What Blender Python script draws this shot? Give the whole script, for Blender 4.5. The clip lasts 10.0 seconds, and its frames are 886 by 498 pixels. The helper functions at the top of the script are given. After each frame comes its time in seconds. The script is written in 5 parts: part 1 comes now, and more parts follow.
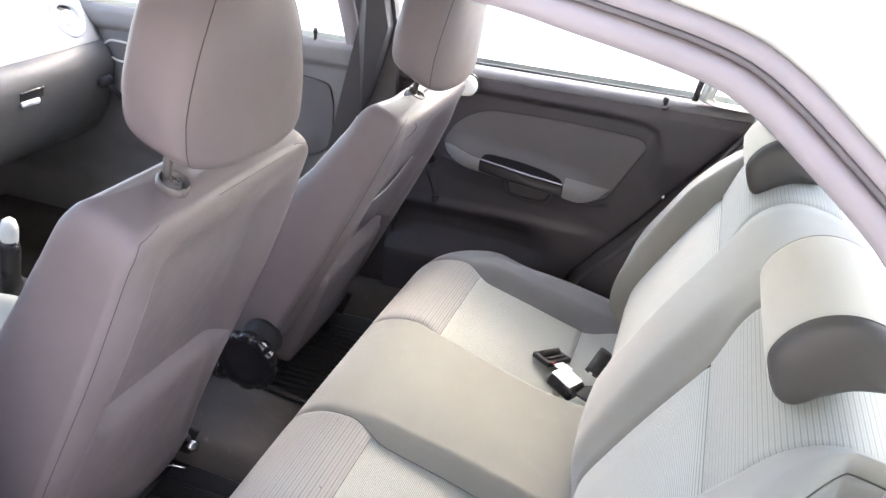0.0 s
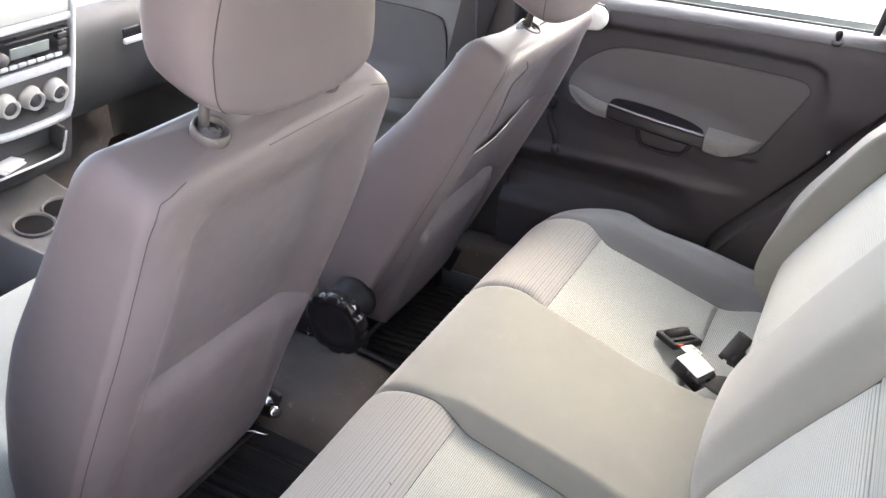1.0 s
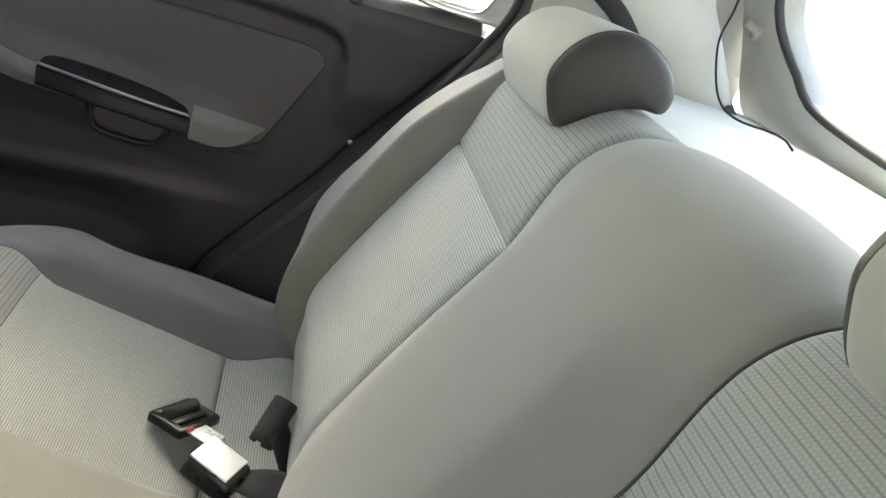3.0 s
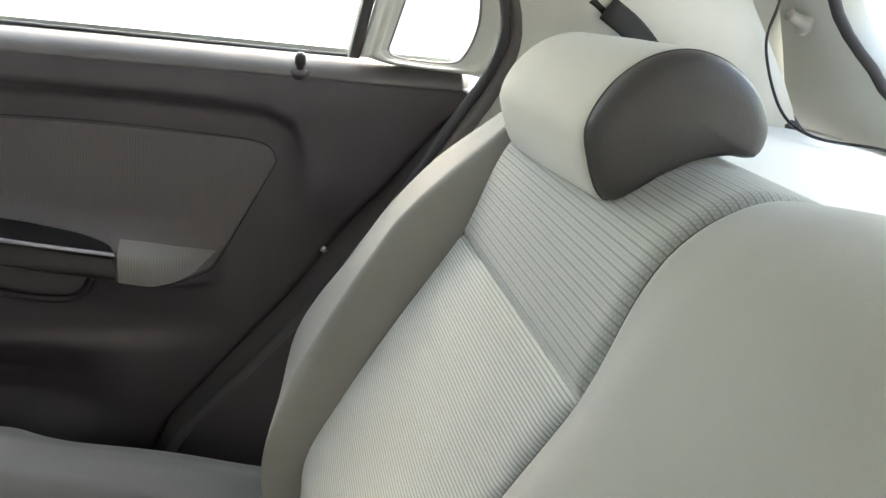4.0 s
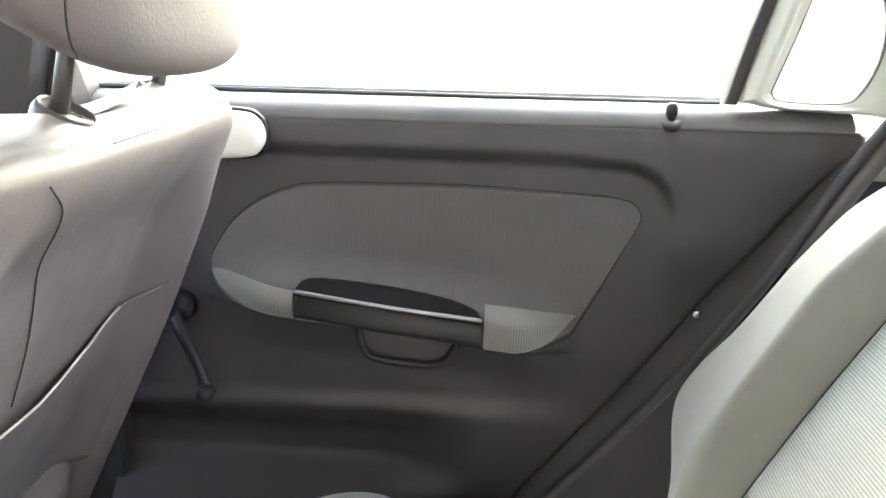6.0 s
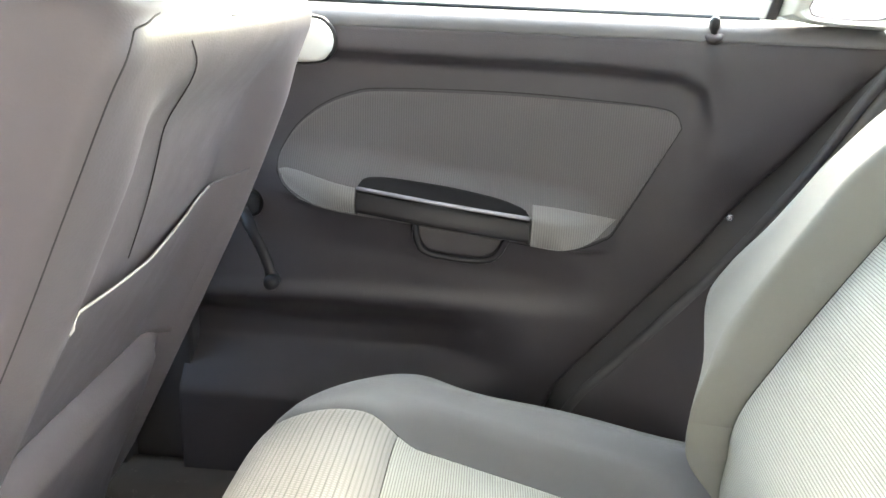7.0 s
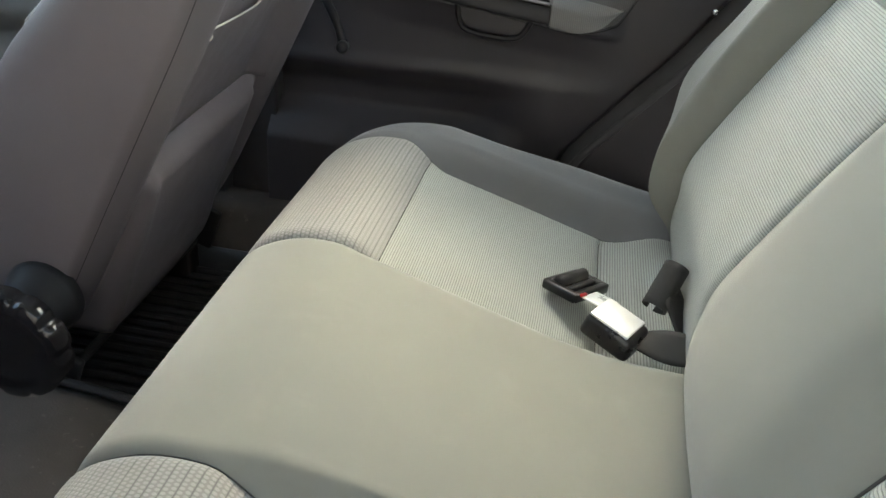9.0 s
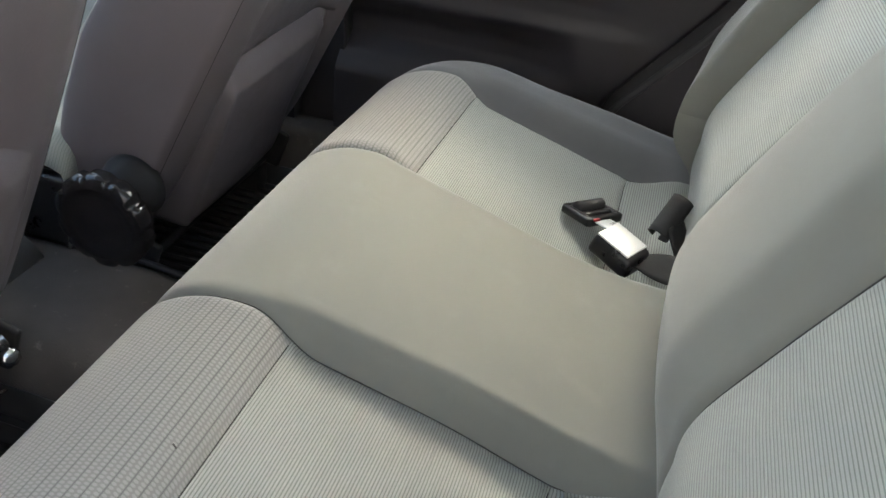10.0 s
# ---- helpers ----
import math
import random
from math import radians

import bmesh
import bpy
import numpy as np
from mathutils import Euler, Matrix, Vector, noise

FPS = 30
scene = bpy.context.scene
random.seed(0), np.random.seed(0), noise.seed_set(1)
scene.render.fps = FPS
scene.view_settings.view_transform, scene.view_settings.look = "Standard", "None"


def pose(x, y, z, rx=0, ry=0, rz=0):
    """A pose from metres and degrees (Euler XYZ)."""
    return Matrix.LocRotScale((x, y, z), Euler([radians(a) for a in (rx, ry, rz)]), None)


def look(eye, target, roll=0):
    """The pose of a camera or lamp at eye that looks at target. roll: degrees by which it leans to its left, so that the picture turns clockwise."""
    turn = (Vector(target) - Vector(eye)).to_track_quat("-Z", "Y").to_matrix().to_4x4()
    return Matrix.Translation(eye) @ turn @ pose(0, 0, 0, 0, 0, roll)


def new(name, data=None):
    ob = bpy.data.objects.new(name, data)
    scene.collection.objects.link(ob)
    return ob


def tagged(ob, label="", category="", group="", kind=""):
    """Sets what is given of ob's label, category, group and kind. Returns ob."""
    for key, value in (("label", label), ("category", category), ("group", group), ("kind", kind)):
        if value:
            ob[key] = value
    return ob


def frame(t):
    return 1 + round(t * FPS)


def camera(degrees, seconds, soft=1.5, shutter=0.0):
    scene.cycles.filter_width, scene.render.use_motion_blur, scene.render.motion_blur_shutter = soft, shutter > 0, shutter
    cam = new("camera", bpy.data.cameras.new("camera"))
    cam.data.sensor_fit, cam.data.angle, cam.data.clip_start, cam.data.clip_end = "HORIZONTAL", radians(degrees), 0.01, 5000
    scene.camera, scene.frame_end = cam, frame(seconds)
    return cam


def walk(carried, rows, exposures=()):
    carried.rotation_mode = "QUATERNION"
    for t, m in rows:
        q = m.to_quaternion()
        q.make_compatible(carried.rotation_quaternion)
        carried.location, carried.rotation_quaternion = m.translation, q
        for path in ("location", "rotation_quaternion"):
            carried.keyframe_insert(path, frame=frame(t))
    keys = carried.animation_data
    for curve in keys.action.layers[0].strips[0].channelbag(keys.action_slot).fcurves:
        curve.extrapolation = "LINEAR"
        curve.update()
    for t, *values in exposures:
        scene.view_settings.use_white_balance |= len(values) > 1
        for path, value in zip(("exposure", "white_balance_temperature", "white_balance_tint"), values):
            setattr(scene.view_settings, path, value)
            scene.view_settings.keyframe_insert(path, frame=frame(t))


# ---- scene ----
cam = camera(56.3, 10.0)
PATH = [
    (0, (0.474, -1.082, 1.16), (-0.025, 0.647, 0.287), 5.4),
    (0.5, (0.471, -1.033, 1.135), (-0.058, 0.63, 0.159), 5.3),
    (1, (0.466, -0.895, 1.104), (-0.31, 0.644, 0.089), 2.4),
    (1.5, (0.473, -0.826, 1.083), (-0.03, 0.764, -0.021), 8.5),
    (2, (0.419, -0.722, 1.03), (0.24, 0.97, -0.021), 9.4),
    (2.5, (0.353, -0.604, 0.936), (0.654, 1.146, 0.017), 17.3),
    (2.7, (0.338, -0.56, 0.901), (0.778, 1.216, 0.092), 20.0),
    (3.8, (0.381, -0.263, 0.834), (0.825, 1.56, 0.14), 8.2),
    (4, (0.38, -0.232, 0.833), (0.823, 1.613, 0.198), 6.9),
    (4.5, (0.371, -0.159, 0.822), (0.752, 1.733, 0.296), 3.8),
    (5, (0.325, -0.144, 0.833), (0.559, 1.767, 0.293), 3.0),
    (5.5, (0.271, -0.137, 0.837), (0.28, 1.787, 0.291), 0.6),
    (5.7, (0.262, -0.144, 0.832), (0.178, 1.781, 0.294), 0.4),
    (6.8, (0.205, -0.23, 0.755), (0.075, 1.688, 0.204), 1.9),
    (7, (0.209, -0.248, 0.768), (0.074, 1.644, 0.134), 2.3),
    (7.5, (0.248, -0.326, 0.765), (0.032, 1.52, 0.029), 3.3),
    (8, (0.276, -0.385, 0.785), (-0.05, 1.408, -0.04), 2.7),
    (8.5, (0.281, -0.449, 0.778), (-0.003, 1.327, -0.097), 3.9),
    (9, (0.283, -0.514, 0.775), (0.038, 1.205, -0.218), 4.6),
    (9.5, (0.303, -0.563, 0.778), (0.013, 1.109, -0.28), 5.1),
    (10, (0.354, -0.628, 0.795), (-0.036, 1.006, -0.29), 6.3),
]
EXPOSURES = [(0.0, 3.6, 6900, 15), (1.0, 3.65, 7000, 14), (2.0, 3.08, 7100, 4), (2.5, 2.85, 7200, 5), (4.5, 3.15, 7500, 6), (7.0, 4.15, 7200, 3), (7.5, 3.9, 7100, -2), (8.5, 3.35, 7200, -2), (9.0, 3.05, 7200, 0), (10.0, 2.85, 7000, 4)]
walk(cam, [(t, look(eye, target, roll)) for t, eye, target, roll in PATH], EXPOSURES)

# ---- world and light ----
world = bpy.data.worlds.new("sky")
scene.world = world
world.use_nodes = True
wn = world.node_tree.nodes
sky = wn.new("ShaderNodeTexSky")
sky.sky_type = 'NISHITA'
sky.sun_disc = False
sky.sun_elevation = radians(41)
sky.sun_rotation = radians(8.5)
sky.dust_density = 2.0
sky.air_density = 1.0
world.node_tree.links.new(sky.outputs[0], wn["Background"].inputs[0])
wn["Background"].inputs[1].default_value = 0.15
sun_data = bpy.data.lights.new("sun", 'SUN')
sun_data.energy = 0.22
sun_data.angle = radians(80)
sun_data.color = (1.0, 0.985, 0.96)
sun = new("sun", sun_data)
sun.matrix_world = look((1.5, 7.5, 8.0), (0, 0, 0))


# ---- materials ----
class Nodes:
    """Small helper round one material's node tree."""

    def __init__(self, name, rough=0.5, metal=0.0, spec=0.5):
        self.mat = bpy.data.materials.new(name)
        self.mat.use_nodes = True
        self.t = self.mat.node_tree
        self.b = self.t.nodes["Principled BSDF"]
        self.b.inputs["Roughness"].default_value = rough
        self.b.inputs["Metallic"].default_value = metal
        self.b.inputs["Specular IOR Level"].default_value = spec

    def node(self, kind, **kw):
        n = self.t.nodes.new(kind)
        for k, v in kw.items():
            n.inputs[k].default_value = v
        return n

    def link(self, a, b):
        self.t.links.new(a, b)

    def math(self, op, a, b=None, c=None):
        n = self.t.nodes.new("ShaderNodeMath")
        n.operation = op
        for i, v in enumerate((a, b, c)):
            if v is None:
                continue
            if isinstance(v, (int, float)):
                n.inputs[i].default_value = v
            else:
                self.link(v, n.inputs[i])
        return n.outputs[0]

    def mix(self, f, a, b):
        n = self.t.nodes.new("ShaderNodeMix")
        n.data_type = 'RGBA'
        for i, v in ((0, f), (6, a), (7, b)):
            if isinstance(v, (int, float)):
                n.inputs[i].default_value = v
            elif isinstance(v, tuple):
                n.inputs[i].default_value = (*v, 1.0)
            else:
                self.link(v, n.inputs[i])
        return n.outputs[2]

    def coords(self, which="Object"):
        return self.t.nodes.new("ShaderNodeTexCoord").outputs[which]

    def noise(self, scale, detail=3.0, rough=0.55, vec=None):
        n = self.node("ShaderNodeTexNoise", Scale=scale, Detail=detail, Roughness=rough)
        self.link(vec if vec is not None else self.coords(), n.inputs["Vector"])
        return n.outputs["Fac"]

    def ramp(self, v, lo, hi):
        n = self.t.nodes.new("ShaderNodeMapRange")
        n.inputs[1].default_value, n.inputs[2].default_value = lo, hi
        self.link(v, n.inputs[0])
        return n.outputs[0]

    def colour(self, c):
        self.link(c, self.b.inputs["Base Color"])

    def bump(self, h, strength=0.3, dist=0.001):
        n = self.node("ShaderNodeBump", Strength=strength, Distance=dist)
        self.link(h, n.inputs["Height"])
        self.link(n.outputs[0], self.b.inputs["Normal"])


def plain(name, c, rough=0.5, metal=0.0, grain=900.0, bump=0.25, vary=0.12, spec=0.5, dirt=0.0):
    """Paint, plastic, vinyl or rubber: fine grain, soft broad variation, scuffs in the gloss."""
    k = Nodes(name, rough, metal, spec)
    broad = k.ramp(k.noise(7.0, 4.0), 0.3, 0.7)
    lo = tuple(v * (1 - vary) for v in c)
    hi = tuple(min(1.0, v * (1 + vary)) for v in c)
    col = k.mix(broad, lo, hi)
    if dirt:
        spots = k.ramp(k.noise(60.0, 5.0, 0.7), 0.62, 0.75)
        col = k.mix(k.math('MULTIPLY', spots, dirt), col, (0.30, 0.27, 0.23))
    k.colour(col)
    k.link(k.math('MULTIPLY_ADD', k.noise(35.0, 5.0, 0.65), 0.25, rough - 0.125), k.b.inputs["Roughness"])
    if bump:
        k.bump(k.noise(grain, 2.0), bump, 0.0006)
    return k.mat


def woven(name, base, line, period, duty=0.3, dash=0.0, depth=0.5, fleck=0.3):
    """Seat cloth: ribs across the seat, spaced along the second UV axis; dash breaks them up."""
    k = Nodes(name, 0.9, 0.0, 0.25)
    sep = k.t.nodes.new("ShaderNodeSeparateXYZ")
    k.link(k.coords("UV"), sep.inputs[0])
    u, v = sep.outputs[0], sep.outputs[1]
    wob = k.math('MULTIPLY_ADD', k.noise(40.0, 2.0), 0.04, -0.02)
    ph = k.math('FRACT', k.math('ADD', k.math('DIVIDE', v, period), wob))
    tri = k.math('ABSOLUTE', k.math('SUBTRACT', ph, 0.5))
    rib = k.ramp(tri, 0.5 - duty, 0.5 - duty * 0.35)
    grain = None
    if dash:
        # small pale stitches in double rows between the dark lines
        sub_v = k.math('DIVIDE', v, period * 0.5)
        shift = k.math('MULTIPLY', k.math('FLOOR', sub_v), 0.5)
        gu = k.math('ABSOLUTE', k.math('SUBTRACT', k.math('FRACT', k.math('ADD', k.math('DIVIDE', u, dash), shift)), 0.5))
        gv = k.math('ABSOLUTE', k.math('SUBTRACT', k.math('FRACT', sub_v), 0.5))
        r2 = k.math('ADD', k.math('MULTIPLY', gu, gu), k.math('MULTIPLY', gv, gv))
        grain = k.ramp(r2, 0.20, 0.07)
    thread = k.noise(1400.0, 2.0, 0.6)
    broad = k.ramp(k.noise(5.0, 4.0), 0.25, 0.75)
    c0 = k.mix(broad, tuple(x * 0.93 for x in base), tuple(x * 1.06 for x in base))
    c1 = k.mix(k.math('MULTIPLY', thread, 0.35), c0, tuple(x * 0.55 for x in base))
    lint = k.ramp(k.noise(210.0, 2.0, 0.5), 0.74, 0.80)
    c2 = k.mix(k.math('MULTIPLY', lint, 0.12), c1, (0.7, 0.68, 0.62))
    if grain is not None:
        c2 = k.mix(k.math('MULTIPLY', grain, fleck), c2, tuple(min(1.0, x * 1.75) for x in base))
    k.colour(k.mix(rib, c2, line))
    k.b.inputs["Sheen Weight"].default_value = 0.25
    k.b.inputs["Sheen Roughness"].default_value = 0.5
    h = k.math('SUBTRACT', k.math('MULTIPLY', thread, 0.4), rib)
    if grain is not None:
        h = k.math('ADD', h, k.math('MULTIPLY', grain, 0.6))
    k.bump(h, depth, 0.0012)
    return k.mat


def cloth(name, base, vary=0.07):
    """Smooth knit: fine thread, faint rubbed patches."""
    k = Nodes(name, 0.88, 0.0, 0.25)
    thread = k.noise(1700.0, 2.0, 0.6)
    broad = k.ramp(k.noise(4.0, 5.0, 0.6), 0.3, 0.7)
    c0 = k.mix(broad, tuple(x * (1 - vary) for x in base), tuple(x * (1 + vary) for x in base))
    c1 = k.mix(k.math('MULTIPLY', thread, 0.3), c0, tuple(x * 0.6 for x in base))
    spots = k.ramp(k.noise(22.0, 4.0, 0.6), 0.60, 0.74)
    k.colour(k.mix(k.math('MULTIPLY', spots, 0.10), c1, tuple(min(1, x * 1.5) for x in base)))
    k.b.inputs["Sheen Weight"].default_value = 0.3
    k.b.inputs["Sheen Roughness"].default_value = 0.5
    k.bump(thread, 0.35, 0.0006)
    return k.mat


def vinyl(name, base, rough=0.42):
    """Embossed artificial leather with small wrinkles."""
    k = Nodes(name, rough, 0.0, 0.42)
    vor = k.node("ShaderNodeTexVoronoi", Scale=520.0)
    k.link(k.coords(), vor.inputs["Vector"])
    broad = k.ramp(k.noise(6.0, 5.0, 0.6), 0.3, 0.7)
    k.colour(k.mix(broad, tuple(x * 0.93 for x in base), tuple(x * 1.05 for x in base)))
    wr = k.noise(38.0, 4.0, 0.6)
    h = k.math('ADD', k.math('MULTIPLY', vor.outputs["Distance"], 0.25), k.math('MULTIPLY', wr, 0.5))
    k.link(k.math('MULTIPLY_ADD', wr, 0.2, rough - 0.1), k.b.inputs["Roughness"])
    k.bump(h, 0.22, 0.0016)
    return k.mat


def glass(name, c=(0.93, 0.97, 0.95)):
    k = Nodes(name, 0.02)
    k.b.inputs["Base Color"].default_value = (*c, 1)
    k.b.inputs["Transmission Weight"].default_value = 1.0
    k.b.inputs["IOR"].default_value = 1.05
    return k.mat


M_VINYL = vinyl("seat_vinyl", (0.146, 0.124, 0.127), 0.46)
M_CENTRE = cloth("seat_cloth_plain", (0.240, 0.240, 0.214))
# Bolster cloth twice: shade toned in for the cushion, light for the backrest.
M_BOLSTER_SHADE = cloth("seat_cloth_bolster_shade", (0.180, 0.182, 0.190))
M_BOLSTER_LIT = cloth("seat_cloth_bolster_lit", (0.262, 0.264, 0.246))
M_INSERT = woven("seat_cloth_ribbed", (0.470, 0.490, 0.445), (0.245, 0.258, 0.234), 0.0027, 0.25, 0.0, 0.6)
M_INSERT_FINE = woven("seat_cloth_fine_ribs", (0.480, 0.494, 0.450), (0.235, 0.243, 0.223), 0.0026, 0.25, 0.0, 0.6)
M_UPPER = woven("seat_cloth_lined", (0.295, 0.305, 0.275), (0.195, 0.20, 0.185), 0.0060, 0.14, 0.0030, 0.25, 0.2)
M_FRONT = woven("seat_cloth_dashed", (0.265, 0.26, 0.248), (0.165, 0.162, 0.157), 0.0092, 0.07, 0.0036, 0.28, 0.38)
M_HEADCAP = vinyl("headrest_vinyl", (0.050, 0.048, 0.045), 0.5)
# Pale cord: the pocket hem, and the highlight drawn on the seat edge.
M_PALE_CORD = plain("piping", (0.46, 0.43, 0.40), 0.45, bump=0)
M_DOOR = plain("door_plastic", (0.046, 0.041, 0.046), 0.46, grain=700.0, bump=0.35)
M_DOORCLOTH = woven("door_cloth", (0.146, 0.136, 0.137), (0.112, 0.104, 0.105), 0.0027, 0.3, 0.0, 0.4)
M_GREY2 = plain("glovebox_plastic", (0.088, 0.085, 0.082), 0.5, grain=800.0)
M_FACE = plain("buckle_face", (0.88, 0.88, 0.87), 0.3, 0.35, bump=0, vary=0.02)
M_STRIP = plain("handle_strip", (0.34, 0.33, 0.35), 0.2, 0.5, bump=0)
M_GREY = plain("dash_plastic", (0.56, 0.55, 0.53), 0.5, grain=800.0)
M_SILVER = plain("silver_paint_trim", (0.80, 0.80, 0.82), 0.3, 0.1, bump=0, vary=0.04)
M_BLACK = plain("black_plastic", (0.013, 0.012, 0.013), 0.3, bump=0.06)
M_RUBBER = plain("black_rubber", (0.024, 0.023, 0.024), 0.36, grain=300.0, dirt=0.04)
M_SEAL = plain("rubber_seal", (0.05, 0.048, 0.05), 0.6, grain=300.0)
M_SEALGREY = plain("door_seal_grey", (0.26, 0.24, 0.25), 0.6, grain=400.0)
M_LIP = plain("seal_lip_grey", (0.11, 0.10, 0.10), 0.7, grain=400.0)
M_CARRIER = plain("seal_carrier", (0.12, 0.112, 0.104), 0.55, grain=400.0)
M_CARPET = plain("carpet", (0.072, 0.061, 0.054), 0.95, grain=500.0, bump=0.9, vary=0.25, dirt=0.35)
M_TRIM = plain("pillar_trim", (0.62, 0.62, 0.56), 0.6, grain=700.0, bump=0.3, vary=0.05)
M_PAINT = plain("body_paint", (0.60, 0.62, 0.58), 0.42, 0.0, bump=0, vary=0.03)
M_SHELF = plain("shelf_felt", (0.74, 0.74, 0.70), 0.95, grain=600.0, bump=0.7, vary=0.06)
M_LINER = plain("headliner", (0.60, 0.60, 0.56), 0.95, grain=500.0, bump=0.5, vary=0.04)
M_STEEL = plain("bright_steel", (0.72, 0.72, 0.73), 0.22, 1.0, bump=0, vary=0.05)
M_BELT = plain("belt_webbing", (0.03, 0.029, 0.029), 0.75, grain=1200.0, bump=0.6)
M_RED = plain("red_plastic", (0.45, 0.02, 0.02), 0.4, bump=0)
# Door plastic again, lightened for daylight falling on the ledge top.
M_SILL_LIT = plain("sill_plastic_lit", (0.12, 0.117, 0.12), 0.36, grain=700.0, bump=0.2)
M_PIPE = plain("piping_grey", (0.07, 0.067, 0.062), 0.8, bump=0)
M_GLASS = glass("window_glass")
M_CONCRETE = plain("yard_concrete", (0.42, 0.41, 0.39), 0.9, grain=40.0, bump=0.5, vary=0.15, dirt=0.2)
M_RENDER = plain("wall_render", (0.36, 0.34, 0.325), 0.9, grain=60.0, bump=0.5, vary=0.12)
# Near-black for hollows that are not cut, only coloured as shade.
M_RECESS_SHADE = plain("recess_shade", (0.014, 0.013, 0.014), 0.6, bump=0.1, spec=0.05)
M_DISPLAY = plain("radio_display", (0.28, 0.31, 0.29), 0.2, bump=0)
M_HANDLE = plain("handle_plastic", (0.020, 0.019, 0.022), 0.34, bump=0.1, spec=0.25)
M_BPILLAR = plain("b_pillar_plastic", (0.055, 0.050, 0.052), 0.5, grain=700.0)
M_PAPER = plain("white_paper", (0.82, 0.82, 0.84), 0.7, bump=0.1, vary=0.03)
M_WHITE = plain("light_plastic", (0.66, 0.66, 0.63), 0.45, grain=700.0, bump=0.15, vary=0.04)


# ---- building helpers ----
def sm(a, b, x):
    t = np.clip((np.asarray(x, float) - a) / (b - a), 0, 1)
    return t * t * (3 - 2 * t)


def thing(name, label, category, group="", kind="", at=(0, 0, 0)):
    ob = new(name)
    ob.location = at
    return tagged(ob, label, category, group, kind)


def place(name, me, mat, parent=None, label=""):
    me.materials.append(mat)
    ob = new(name, me)
    if parent is not None:
        ob.parent = parent
        top = parent
        off = Vector((0, 0, 0))
        while top is not None:
            off += top.location
            top = top.parent
        ob.location = -off
    if label:
        ob["label"] = label
    return ob


def part(name, bm, mat, parent=None, label="", smooth=True):
    me = bpy.data.meshes.new(name)
    bm.normal_update()
    bm.to_mesh(me)
    bm.free()
    if smooth:
        me.polygons.foreach_set("use_smooth", [True] * len(me.polygons))
    return place(name, me, mat, parent, label)


def sheet(name, P, mat, parent=None, label="", uv=None, thick=0.0, wrap=False, flip=False):
    """A smooth surface through an array of points [i, j, xyz]; uv in metres; thick gives it a back."""
    P = np.asarray(P, float)
    nu, nv = P.shape[:2]
    idx = np.arange(nu * nv).reshape(nu, nv)
    if wrap:
        idx = np.vstack([idx, idx[:1]])
    a, b, c, d = idx[:-1, :-1], idx[1:, :-1], idx[1:, 1:], idx[:-1, 1:]
    F = np.stack([a, b, c, d], -1).reshape(-1, 4)
    if flip:
        F = F[:, ::-1]
    me = bpy.data.meshes.new(name)
    me.from_pydata(P.reshape(-1, 3).tolist(), [], F.tolist())
    if uv is not None:
        lay = me.uv_layers.new(name="UVMap")
        U = np.asarray(uv, float).reshape(-1, 2)[F.reshape(-1)]
        lay.data.foreach_set("uv", U.reshape(-1).astype(np.float32))
    me.polygons.foreach_set("use_smooth", [True] * len(me.polygons))
    me.update()
    ob = place(name, me, mat, parent, label)
    if thick:
        s = ob.modifiers.new("thick", 'SOLIDIFY')
        s.thickness, s.offset = thick, -1.0
    return ob


def spline(pts, n):
    """n points along a smooth curve through pts, evenly spaced."""
    p = np.asarray(pts, float)
    q = np.vstack([2 * p[0] - p[1], p, 2 * p[-1] - p[-2]])
    out = []
    for i in range(1, len(q) - 2):
        t = np.linspace(0, 1, 24, endpoint=False)[:, None]
        a, b, c, d = q[i - 1], q[i], q[i + 1], q[i + 2]
        out.append(0.5 * (2 * b + (c - a) * t + (2 * a - 5 * b + 4 * c - d) * t ** 2 + (3 * b - a - 3 * c + d) * t ** 3))
    out = np.vstack(out + [p[-1:]])
    s = np.r_[0, np.cumsum(np.linalg.norm(np.diff(out, axis=0), axis=1))]
    g = np.linspace(0, s[-1], n)
    return np.stack([np.interp(g, s, out[:, k]) for k in range(p.shape[1])], 1)


def tube(name, pts, r, mat, parent=None, label="", n=10, flat=1.0, closed=False, up=(0, 0, 1)):
    """A rod along pts; flat squeezes it along up."""
    p = np.asarray(pts, float)
    m = len(p)
    if closed:
        t = np.roll(p, -1, 0) - np.roll(p, 1, 0)
    else:
        t = np.gradient(p, axis=0)
    t /= np.linalg.norm(t, axis=1)[:, None] + 1e-9
    up = np.asarray(up, float)
    a = np.cross(t, up)
    bad = np.linalg.norm(a, axis=1) < 1e-3
    a[bad] = np.cross(t[bad], (1, 0.1, 0))
    a /= np.linalg.norm(a, axis=1)[:, None]
    b = np.cross(a, t)
    rr = np.broadcast_to(np.asarray(r, float), (m,))[:, None]
    ang = np.linspace(0, 2 * np.pi, n, endpoint=False)
    V = np.stack([p + rr * (a * math.cos(w) + b * flat * math.sin(w)) for w in ang], 1)
    bm = bmesh.new()
    vs = [[bm.verts.new(v) for v in row] for row in V]
    for i in range(m if closed else m - 1):
        k = (i + 1) % m
        for j in range(n):
            bm.faces.new((vs[i][j], vs[i][(j + 1) % n], vs[k][(j + 1) % n], vs[k][j]))
    if not closed:
        bm.faces.new(vs[0][::-1])
        bm.faces.new(vs[-1])
    bmesh.ops.recalc_face_normals(bm, faces=bm.faces)
    return part(name, bm, mat, parent, label)


